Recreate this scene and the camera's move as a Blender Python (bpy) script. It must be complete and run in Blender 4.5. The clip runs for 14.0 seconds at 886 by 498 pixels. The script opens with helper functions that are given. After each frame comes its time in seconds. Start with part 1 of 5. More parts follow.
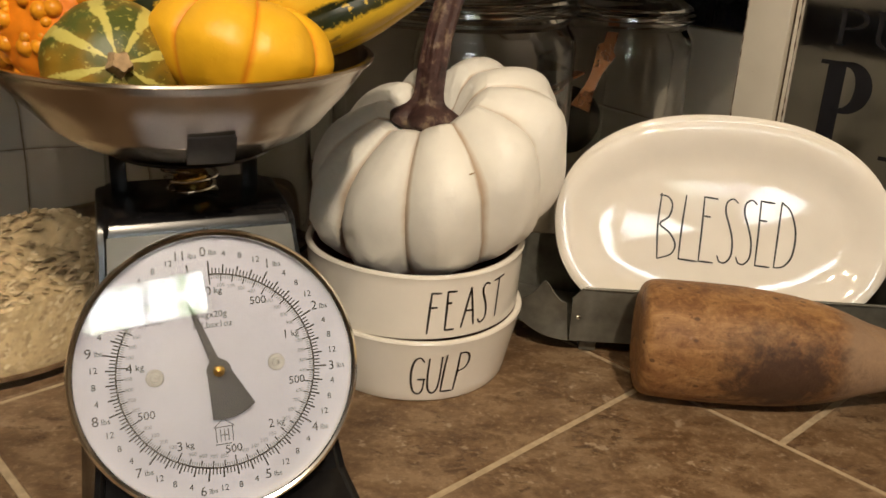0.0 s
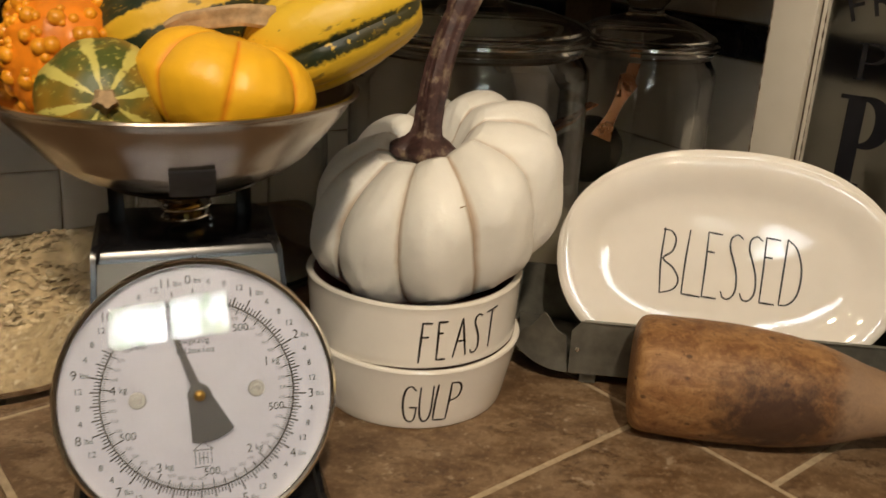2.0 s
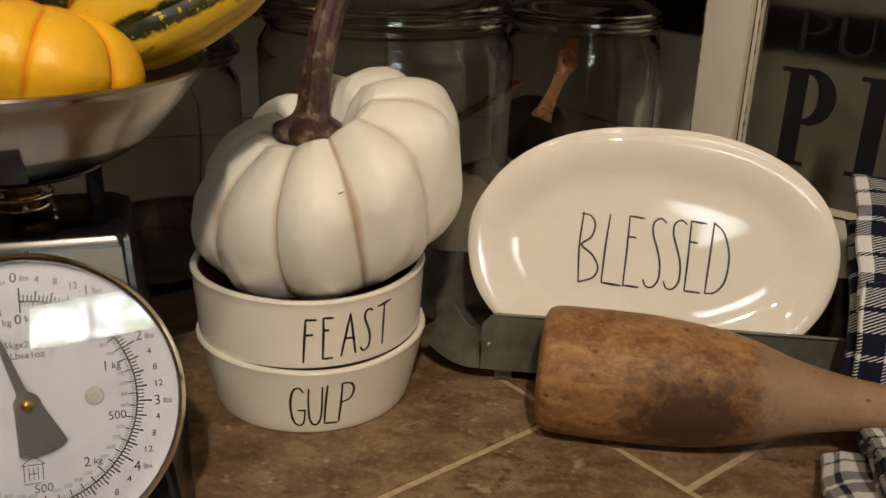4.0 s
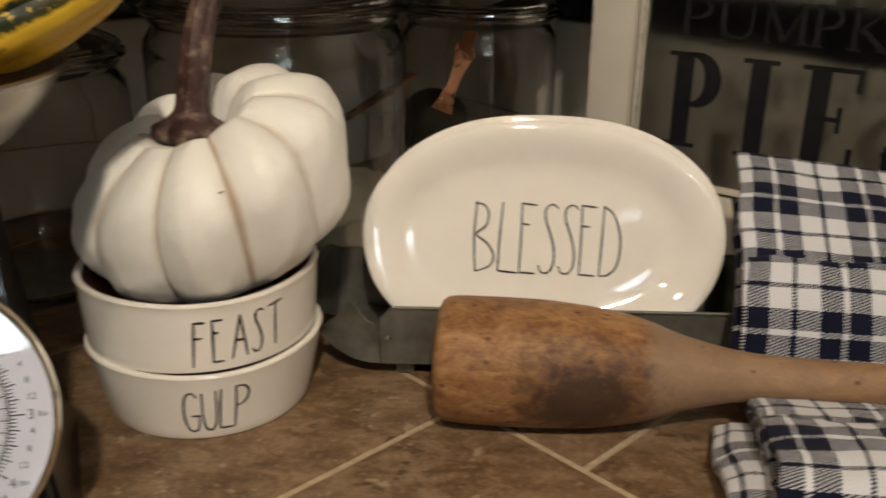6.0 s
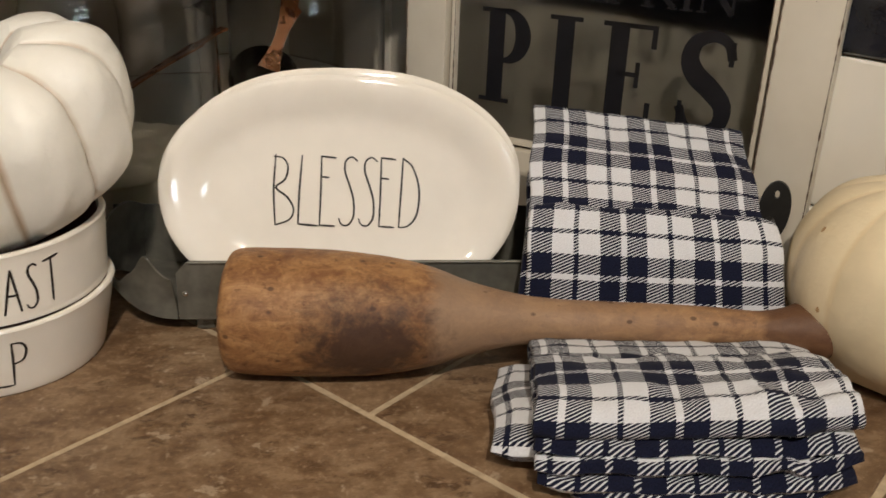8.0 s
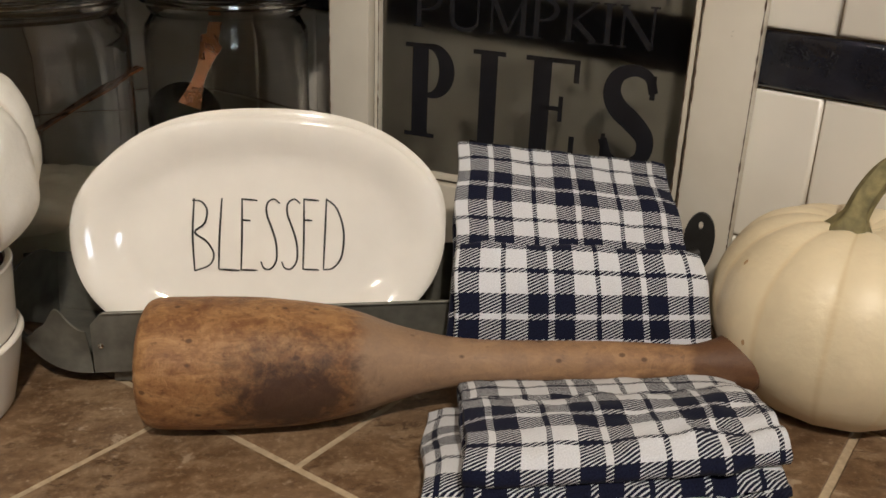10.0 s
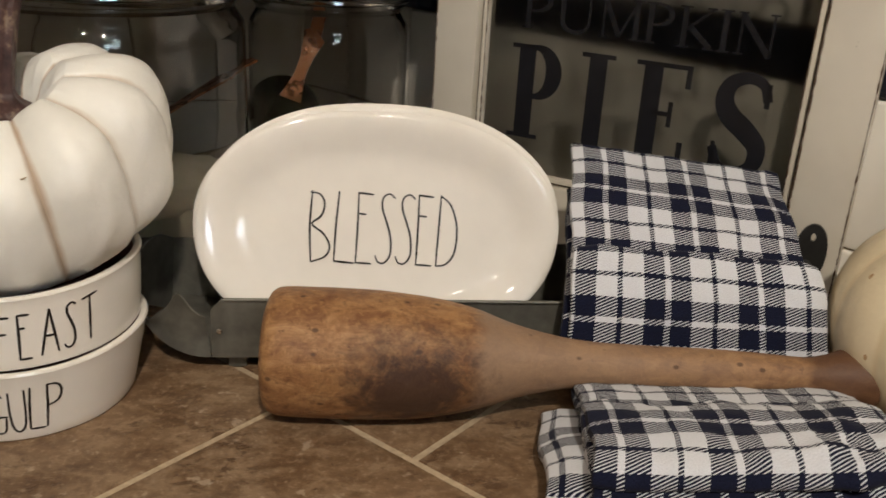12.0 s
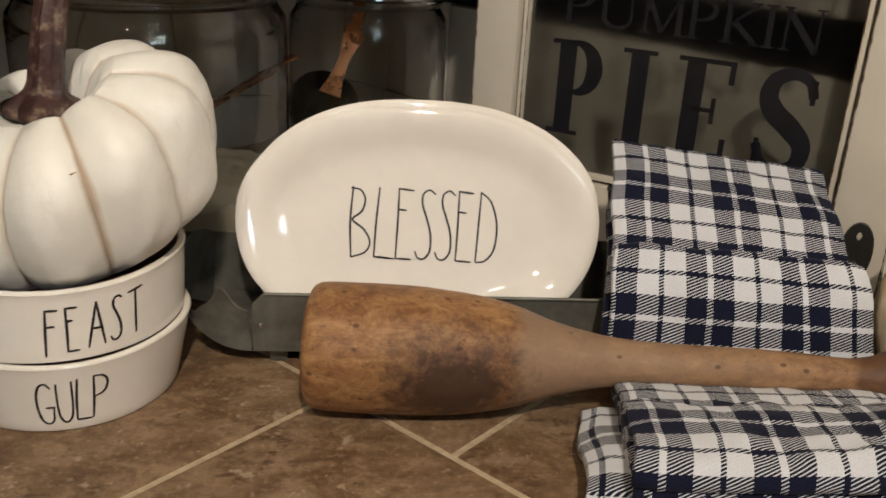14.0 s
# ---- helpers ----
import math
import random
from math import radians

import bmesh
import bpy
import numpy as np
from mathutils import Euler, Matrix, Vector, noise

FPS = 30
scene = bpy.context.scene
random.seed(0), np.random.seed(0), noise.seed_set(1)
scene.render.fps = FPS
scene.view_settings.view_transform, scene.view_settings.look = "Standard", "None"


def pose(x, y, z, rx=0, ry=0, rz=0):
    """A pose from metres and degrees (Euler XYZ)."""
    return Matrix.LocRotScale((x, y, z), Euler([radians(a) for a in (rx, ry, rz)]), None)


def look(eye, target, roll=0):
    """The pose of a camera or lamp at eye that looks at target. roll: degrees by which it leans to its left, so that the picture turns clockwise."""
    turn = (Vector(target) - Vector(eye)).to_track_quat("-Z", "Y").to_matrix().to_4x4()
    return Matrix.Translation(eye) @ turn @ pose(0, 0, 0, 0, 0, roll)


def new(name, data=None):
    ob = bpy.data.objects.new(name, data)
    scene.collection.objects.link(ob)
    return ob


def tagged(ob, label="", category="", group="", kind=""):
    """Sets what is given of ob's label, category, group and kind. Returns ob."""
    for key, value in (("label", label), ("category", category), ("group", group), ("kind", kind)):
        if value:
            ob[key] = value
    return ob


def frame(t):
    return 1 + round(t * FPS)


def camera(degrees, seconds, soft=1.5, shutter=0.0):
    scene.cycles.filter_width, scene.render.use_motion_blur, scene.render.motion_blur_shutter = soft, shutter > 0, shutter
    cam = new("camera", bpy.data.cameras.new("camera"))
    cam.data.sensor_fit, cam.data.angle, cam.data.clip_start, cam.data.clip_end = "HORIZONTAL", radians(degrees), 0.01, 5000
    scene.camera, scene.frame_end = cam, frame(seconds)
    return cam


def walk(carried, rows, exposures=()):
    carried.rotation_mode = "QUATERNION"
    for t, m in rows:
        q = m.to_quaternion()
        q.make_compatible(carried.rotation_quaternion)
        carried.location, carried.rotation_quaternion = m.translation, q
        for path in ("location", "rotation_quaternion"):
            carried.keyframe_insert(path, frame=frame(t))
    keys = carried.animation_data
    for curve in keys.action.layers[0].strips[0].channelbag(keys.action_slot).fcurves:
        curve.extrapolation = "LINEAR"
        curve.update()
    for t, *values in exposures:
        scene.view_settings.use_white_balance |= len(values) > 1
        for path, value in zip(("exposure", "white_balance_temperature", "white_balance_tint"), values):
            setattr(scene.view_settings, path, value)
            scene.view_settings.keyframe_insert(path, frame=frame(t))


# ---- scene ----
cam = camera(53.0, 14.0, soft=1.6, shutter=0.5)
METRES, EYE, TILT, LEAN, TURN = 0.5, 0.401, 0.0, 0.0, 0.0
ROWS = [
    (0.0, 0.0, 0.0, 0.0, 1.0, -21.39, -2.56),
    (0.5, -0.0045, -0.0527, 0.0074, 1.17, -21.1, -2.57),
    (1.0, 0.0078, -0.0733, -0.0051, 0.32, -21.27, -2.86),
    (1.5, 0.0141, -0.0628, 0.0154, 1.69, -20.44, -3.18),
    (2.0, 0.1, -0.0073, 0.0313, 4.78, -20.37, -2.59),
    (2.5, 0.1878, 0.0717, 0.035, 6.57, -19.94, -2.35),
    (3.0, 0.2289, 0.0969, 0.0122, 5.27, -20.86, -1.68),
    (5.5, 0.282, 0.1182, -0.0128, 2.86, -21.13, -0.94),
    (6.0, 0.3421, 0.1203, -0.0077, -0.34, -21.2, -0.57),
    (6.5, 0.4258, 0.1163, -0.0177, -4.23, -22.06, -1.21),
    (7.0, 0.4718, 0.105, -0.0153, -6.05, -22.19, -1.03),
    (7.5, 0.501, 0.0811, -0.032, -6.57, -22.91, -1.28),
    (8.0, 0.5203, 0.0873, -0.0291, -6.72, -22.99, -1.99),
    (8.5, 0.5585, 0.1233, -0.0247, -7.94, -22.54, -2.01),
    (11.0, 0.487, 0.1288, 0.0041, -11.61, -20.68, -2.58),
    (11.5, 0.4628, 0.1355, 0.0019, -10.52, -20.75, -2.65),
    (12.0, 0.4223, 0.1319, -0.0155, -7.55, -21.48, -3.22),
    (12.5, 0.4184, 0.1513, -0.0062, -6.61, -21.26, -2.77),
    (13.0, 0.4193, 0.1555, -0.006, -6.62, -21.36, -2.91),
    (13.5, 0.4236, 0.1464, -0.008, -6.55, -21.83, -2.74),
    (14.0, 0.4115, 0.1338, -0.0114, -5.36, -22.0, -2.84),
]
PATH = [(t, pose(0, 0, EYE, TILT, LEAN, TURN) @ pose(METRES * x, METRES * y, METRES * z, 90 + pitch, roll, yaw)) for t, x, y, z, yaw, pitch, roll in ROWS]
PATH += [(3.2, look((0.123, 0.051, 0.404), (-0.021, 1.908, -0.326), 1.9)),
         (5.3, look((0.141, 0.060, 0.397), (0.045, 1.931, -0.304), 1.0)),
         (10.8, look((0.256, 0.059, 0.402), (0.663, 1.884, -0.308), 2.6))]
PATH.sort(key=lambda row: row[0])
walk(cam, PATH,
     exposures=[(0.0, 0.04, 6700, 10), (1.5, -0.06, 6700, 10), (2.5, -0.2, 6680, 10), (3.2, -0.29, 6680, 10), (5.5, -0.3, 6500, 10), (6.5, 0.0, 5980, 10), (8.7, 0.05, 5880, 10), (11.0, -0.05, 5800, 10), (14.0, 0.0, 5920, 10)])

# ---- world, window light, ceiling lamp ----
world = bpy.data.worlds.new("world")
scene.world = world
world.use_nodes = True
wn = world.node_tree.nodes
sky = wn.new("ShaderNodeTexSky")
sky.sky_type, sky.sun_disc = "NISHITA", False
sky.sun_elevation, sky.sun_rotation = radians(35), radians(160)
world.node_tree.links.new(sky.outputs[0], wn["Background"].inputs[0])
wn["Background"].inputs[1].default_value = 0.1


def area_lamp(name, m, sx, sy, watts, colour, spread=180):
    d = bpy.data.lights.new(name, "AREA")
    d.shape, d.size, d.size_y, d.energy, d.color, d.spread = "RECTANGLE", sx, sy, watts, colour, radians(spread)
    ob = new(name, d)
    ob.matrix_world = m
    return ob


# unseen lamps, placed and weighted to balance the light on the counter
LAMPS = [(Vector((-0.26, -0.72, 1.66)), 5.0), (Vector((0.28, -0.80, 1.56)), 18.5)]
LAMP_AIM = Vector((0.12, 0.75, 0.1))
for lamp_at, watts in LAMPS:
    area_lamp("ceiling_lamp_light", look(lamp_at, LAMP_AIM), 0.08, 0.08, watts, (1.0, 0.84, 0.64), 150)


# ---- mesh helpers ----
def part(name, bm, material, parent=None, label="", smooth=True):
    me = bpy.data.meshes.new(name)
    bm.normal_update()
    bm.to_mesh(me)
    bm.free()
    me.materials.append(material)
    if smooth:
        me.polygons.foreach_set("use_smooth", [True] * len(me.polygons))
        me.set_sharp_from_angle(angle=radians(38))
    ob = new(name, me)
    if parent is not None:
        ob.parent = parent
    if label:
        ob["label"] = label
    return ob


def thing(name, m, label, category, group="", kind=""):
    ob = new(name)
    ob.empty_display_size = 0.02
    ob.matrix_world = m
    return tagged(ob, label, category, group, kind)


def lathe(profile, steps=48, bm=None, wobble=None):
    """Turn a profile of (radius, height) about z; radius may be changed by wobble(angle, radius, height)."""
    bm = bm or bmesh.new()
    rings = []
    for r, z in profile:
        if r < 1e-6:
            rings.append([bm.verts.new((0, 0, z))])
            continue
        ring = []
        for k in range(steps):
            a = 2 * math.pi * k / steps
            rr, zz = (r, z) if wobble is None else wobble(a, r, z)
            ring.append(bm.verts.new((rr * math.cos(a), rr * math.sin(a), zz)))
        rings.append(ring)
    for p, q in zip(rings, rings[1:]):
        for k in range(steps):
            j = (k + 1) % steps
            if len(p) == 1 and len(q) == 1:
                continue
            if len(p) == 1:
                bm.faces.new((p[0], q[j], q[k]))
            elif len(q) == 1:
                bm.faces.new((p[k], p[j], q[0]))
            else:
                bm.faces.new((p[k], p[j], q[j], q[k]))
    bmesh.ops.recalc_face_normals(bm, faces=bm.faces)
    return bm


def box(x0, x1, y0, y1, z0, z1, bevel=0.0, bm=None, segments=2):
    b = bmesh.new()
    bmesh.ops.create_cube(b, size=1)
    for v in b.verts:
        v.co = Vector(((x0 + x1) / 2 + v.co.x * (x1 - x0), (y0 + y1) / 2 + v.co.y * (y1 - y0), (z0 + z1) / 2 + v.co.z * (z1 - z0)))
    if bevel:
        bmesh.ops.bevel(b, geom=b.edges[:], offset=bevel, segments=segments, profile=0.6, affect="EDGES")
    return merge(bm, b)


def merge(bm, b):
    if bm is None:
        return b
    me = bpy.data.meshes.new("tmp")
    b.to_mesh(me)
    b.free()
    bm.from_mesh(me)
    bpy.data.meshes.remove(me)
    return bm


def tube(points, radii, steps=16, bm=None, squash=1.0, lobes=None):
    """A tapering tube along points, closed at both ends."""
    bm = bm or bmesh.new()
    pts = [Vector(p) for p in points]
    rings = []
    side = None
    for i, p in enumerate(pts):
        d = (pts[min(i + 1, len(pts) - 1)] - pts[max(i - 1, 0)]).normalized()
        if side is None:
            side = d.cross(Vector((0, 0, 1)) if abs(d.z) < 0.9 else Vector((0, 1, 0))).normalized()
        side = (side - d * side.dot(d)).normalized()
        other = d.cross(side)
        r = radii[i] if not isinstance(radii, float) else radii
        ring = []
        for k in range(steps):
            a = 2 * math.pi * k / steps
            rr = r * (lobes(a, i / (len(pts) - 1)) if lobes else 1)
            ring.append(bm.verts.new(p + side * rr * math.cos(a) + other * rr * math.sin(a) * squash))
        rings.append(ring)
    for p, q in zip(rings, rings[1:]):
        for k in range(steps):
            j = (k + 1) % steps
            bm.faces.new((p[k], p[j], q[j], q[k]))
    bm.faces.new(rings[0][::-1])
    bm.faces.new(rings[-1])
    bmesh.ops.recalc_face_normals(bm, faces=bm.faces)
    return bm


def smooth_path(points, n):
    """Points on a Catmull-Rom curve through the given ones."""
    p = [Vector(q) for q in points]
    p = [2 * p[0] - p[1]] + p + [2 * p[-1] - p[-2]]
    out = []
    for i in range(1, len(p) - 2):
        for k in range(n):
            t = k / n
            a, b, c, d = p[i - 1], p[i], p[i + 1], p[i + 2]
            out.append(0.5 * ((2 * b) + (c - a) * t + (2 * a - 5 * b + 4 * c - d) * t * t + (3 * b - a - 3 * c + d) * t ** 3))
    return out + [p[-2]]


def ribbon(bm, pts, width, place, closed=False, round_ends=True):
    """A flat stroke along 2D points, laid out by place(x, y)."""
    pts = [Vector(p) for p in pts]
    n = len(pts)
    left, right = [], []
    for i, p in enumerate(pts):
        a = pts[i - 1] if i or closed else pts[0]
        b = pts[(i + 1) % n] if i < n - 1 or closed else pts[-1]
        d = (b - a).normalized()
        w = width(i / max(1, n - 1)) if callable(width) else width
        o = Vector((-d.y, d.x)) * w / 2
        left.append(bm.verts.new(place(*(p + o))))
        right.append(bm.verts.new(place(*(p - o))))
    for i in range(n if closed else n - 1):
        j = (i + 1) % n
        bm.faces.new((left[i], right[i], right[j], left[j]))


def poly(bm, pts, place):
    bm.faces.new([bm.verts.new(place(*p)) for p in pts])


def arc(cx, cy, rx, ry, a0, a1, n=14):
    return [(cx + rx * math.cos(radians(a0 + (a1 - a0) * k / n)), cy + ry * math.sin(radians(a0 + (a1 - a0) * k / n))) for k in range(n + 1)]


def text_into(bm, body, size, place, spacing=1.0):
    """Built-in font, centred, as flat faces laid out by place(x, y)."""
    cu = bpy.data.curves.new("txt", "FONT")
    cu.body, cu.size, cu.align_x, cu.align_y, cu.resolution_u, cu.space_character = body, size, "CENTER", "CENTER", 3, spacing
    ob = bpy.data.objects.new("txt", cu)
    scene.collection.objects.link(ob)
    me = bpy.data.meshes.new_from_object(ob.evaluated_get(bpy.context.evaluated_depsgraph_get()))
    vs = [bm.verts.new(place(v.co.x, v.co.y)) for v in me.vertices]
    for p in me.polygons:
        try:
            bm.faces.new([vs[i] for i in p.vertices])
        except ValueError:
            pass
    bpy.data.objects.remove(ob)
    bpy.data.meshes.remove(me)
    bpy.data.curves.remove(cu)


# ---- materials ----
class Nodes:
    def __init__(self, name):
        self.mat = bpy.data.materials.new(name)
        self.mat.use_nodes = True
        self.t = self.mat.node_tree
        self.b = self.t.nodes["Principled BSDF"]

    def n(self, kind, operation="", data_type="", blend_type="", feature="", **kw):
        nd = self.t.nodes.new(kind)
        if data_type:
            nd.data_type = data_type
        if operation:
            nd.operation = operation
        if blend_type:
            nd.blend_type = blend_type
        if feature:
            nd.feature = feature
        for k, v in kw.items():
            self.put(nd.inputs[k], v)
        return nd

    def put(self, socket, v):
        if hasattr(v, "is_linked"):
            self.t.links.new(v, socket)
        else:
            socket.default_value = v

    def set(self, **kw):
        for k, v in kw.items():
            self.put(self.b.inputs[k.replace("_", " ")], v)
        return self

    def coord(self, kind="Object"):
        return self.n("ShaderNodeTexCoord").outputs[kind]

    def scaled(self, vec, scale, loc=(0, 0, 0), rot=(0, 0, 0)):
        m = self.n("ShaderNodeMapping")
        self.put(m.inputs["Vector"], vec)
        m.inputs["Scale"].default_value, m.inputs["Location"].default_value, m.inputs["Rotation"].default_value = scale, loc, rot
        return m.outputs[0]

    def noise(self, vec, scale, detail=4.0, rough=0.55, distortion=0.0):
        nd = self.n("ShaderNodeTexNoise", Scale=scale, Detail=detail, Roughness=rough, Distortion=distortion)
        self.put(nd.inputs["Vector"], vec)
        return nd.outputs["Fac"]

    def ramp(self, fac, stops, mode="LINEAR"):
        nd = self.n("ShaderNodeValToRGB")
        nd.color_ramp.interpolation = mode
        el = nd.color_ramp.elements
        while len(el) < len(stops):
            el.new(0.5)
        for e, (p, c) in zip(el, stops):
            e.position, e.color = p, (*c, 1) if len(c) == 3 else c
        self.put(nd.inputs[0], fac)
        return nd.outputs[0]

    def mix(self, fac, a, b, blend="MIX"):
        nd = self.n("ShaderNodeMix", data_type="RGBA", blend_type=blend)
        for i, v in ((0, fac), (6, a), (7, b)):
            self.put(nd.inputs[i], (*v, 1) if isinstance(v, tuple) and len(v) == 3 else v)
        return nd.outputs[2]

    def math(self, op, a, b=0.0, c=0.0):
        nd = self.n("ShaderNodeMath", operation=op)
        for i, v in enumerate((a, b, c)):
            self.put(nd.inputs[i], v)
        return nd.outputs[0]

    def bump(self, height, strength, distance):
        nd = self.n("ShaderNodeBump", Strength=strength, Distance=distance)
        self.put(nd.inputs["Height"], height)
        self.put(self.b.inputs["Normal"], nd.outputs[0])
        return self


def plain(name, colour, rough=0.5, metal=0.0, coat=0.0, vary=0.06, scale=40.0, bump=0.0, dist=0.001):
    m = Nodes(name)
    f = m.noise(m.coord(), scale, 5)
    lo = tuple(max(0, c * (1 - vary)) for c in colour)
    hi = tuple(min(1, c * (1 + vary)) for c in colour)
    m.set(Base_Color=m.ramp(f, [(0.3, lo), (0.7, hi)]), Metallic=metal, Coat_Weight=coat, Coat_Roughness=0.05)
    m.set(Roughness=m.math("MULTIPLY_ADD", m.noise(m.coord(), scale * 3, 3), 0.16, rough - 0.08))
    if bump:
        m.bump(f, bump, dist)
    return m.mat


def counter_tile():
    m = Nodes("brown_stone_tile")
    rnd = m.n("ShaderNodeObjectInfo").outputs["Random"]
    co = m.n("ShaderNodeVectorMath", operation="ADD")
    m.put(co.inputs[0], m.coord())
    comb = m.n("ShaderNodeCombineXYZ", X=m.math("MULTIPLY", rnd, 7.0), Y=m.math("MULTIPLY", rnd, 3.0), Z=0.0)
    m.put(co.inputs[1], comb.outputs[0])
    v = co.outputs[0]
    big = m.noise(v, 9.0, 5, 0.60, 0.4)
    base = m.ramp(big, [(0.32, (0.108, 0.060, 0.029)), (0.50, (0.178, 0.108, 0.056)), (0.68, (0.265, 0.172, 0.098))])
    mid = m.noise(m.scaled(v, (0.8, 1.25, 1.0), rot=(0, 0, 0.6)), 30.0, 9, 0.70, 0.25)
    c = m.mix(0.55, base, m.ramp(mid, [(0.36, (0.085, 0.045, 0.022)), (0.48, (0.175, 0.105, 0.056)), (0.60, (0.35, 0.245, 0.148))]))
    fine = m.noise(v, 170.0, 6, 0.70, 0.2)
    c = m.mix(m.ramp(fine, [(0.54, (0, 0, 0)), (0.66, (0.45, 0.45, 0.45))]), c, (0.40, 0.295, 0.19))
    c = m.mix(m.ramp(fine, [(0.34, (0.5, 0.5, 0.5)), (0.44, (0, 0, 0))]), c, (0.085, 0.046, 0.023))
    # ragged dark worn flakes, gathered in patches
    where = m.ramp(m.noise(v, 13.0, 3, 0.5, 0.3), [(0.46, (0, 0, 0)), (0.60, (1, 1, 1))])
    streak = m.noise(m.scaled(v, (0.75, 1.3, 1.0), rot=(0, 0, 0.6)), 62.0, 7, 0.72, 0.5)
    flake = m.math("MULTIPLY", m.ramp(streak, [(0.53, (0, 0, 0)), (0.60, (0.85, 0.85, 0.85))]), where)
    c = m.mix(m.math("MULTIPLY", flake, 0.95), c, (0.085, 0.045, 0.022))
    pale = m.noise(v, 46.0, 4, 0.6, 0.2)
    c = m.mix(m.ramp(pale, [(0.62, (0, 0, 0)), (0.68, (0.6, 0.6, 0.6))]), c, (0.46, 0.36, 0.25))
    m.set(Base_Color=c, Roughness=m.math("MULTIPLY_ADD", mid, 0.35, 0.26), Specular_IOR_Level=0.45)
    m.bump(m.math("ADD", m.math("MULTIPLY", fine, 0.3), m.math("SUBTRACT", mid, m.math("MULTIPLY", flake, 0.5))), 0.35, 0.0014)
    return m.mat


def old_wood():
    """Worn pestle wood: orange-brown, long grain along local x, dark stain near the shoulder."""
    m = Nodes("worn_pestle_wood")
    v = m.coord()
    grain = m.noise(m.scaled(v, (16.0, 40.0, 40.0)), 2.0, 8, 0.72, 0.9)
    base = m.ramp(grain, [(0.30, (0.16, 0.072, 0.028)), (0.48, (0.29, 0.145, 0.056)), (0.66, (0.44, 0.250, 0.108))])
    blotch = m.noise(v, 34.0, 8, 0.72, 0.7)
    base = m.mix(m.ramp(blotch, [(0.36, (0.75, 0.75, 0.75)), (0.52, (0, 0, 0))]), base, (0.135, 0.050, 0.019))
    crust = m.noise(v, 150.0, 6, 0.7, 0.3)
    base = m.mix(m.ramp(crust, [(0.54, (0, 0, 0)), (0.64, (0.42, 0.42, 0.42))]), base, (0.46, 0.25, 0.095))
    base = m.mix(m.ramp(crust, [(0.34, (0.6, 0.6, 0.6)), (0.42, (0, 0, 0))]), base, (0.085, 0.032, 0.013))
    sep = m.n("ShaderNodeSeparateXYZ", Vector=v)
    # pale dusty handle towards the neck
    along = m.math("ADD", sep.outputs[0], m.math("MULTIPLY", m.math("SUBTRACT", m.noise(v, 40.0, 4), 0.5), 0.03))
    dust = m.ramp(along, [(0.0, (0, 0, 0)), (0.158, (0, 0, 0)), (0.172, (0.78, 0.78, 0.78)), (0.27, (0.62, 0.62, 0.62)), (0.42, (0.25, 0.25, 0.25))])
    base = m.mix(dust, base, (0.285, 0.195, 0.130))
    base = m.mix(m.ramp(along, [(0.428, (0, 0, 0)), (0.438, (0.75, 0.75, 0.75))]), base, (0.075, 0.030, 0.014))
    # charred stain
    off = m.n("ShaderNodeVectorMath", operation="SUBTRACT")
    m.put(off.inputs[0], v)
    off.inputs[1].default_value = (0.116, -0.043, -0.006)
    sc = m.scaled(off.outputs[0], (14.0, 18.5, 18.5))
    ln = m.n("ShaderNodeVectorMath", operation="LENGTH")
    m.put(ln.inputs[0], sc)
    d = m.math("ADD", ln.outputs["Value"], m.math("MULTIPLY", m.math("SUBTRACT", m.noise(v, 60.0, 8, 0.78, 0.4), 0.5), 1.7))
    base = m.mix(m.ramp(d, [(0.40, (0.93, 0.93, 0.93)), (1.05, (0, 0, 0))]), base, (0.045, 0.022, 0.015))
    pits = m.n("ShaderNodeTexVoronoi", feature="F1", Scale=60.0)
    m.put(pits.inputs["Vector"], m.scaled(v, (0.7, 1, 1)))
    base = m.mix(m.ramp(pits.outputs["Distance"], [(0.08, (0.75, 0.75, 0.75)), (0.14, (0, 0, 0))]), base, (0.05, 0.02, 0.01))
    m.set(Base_Color=base, Roughness=m.math("MULTIPLY_ADD", blotch, 0.3, 0.38), Specular_IOR_Level=0.4)
    m.bump(m.math("ADD", crust, m.math("MULTIPLY", blotch, 1.8)), 0.5, 0.0016)
    return m.mat


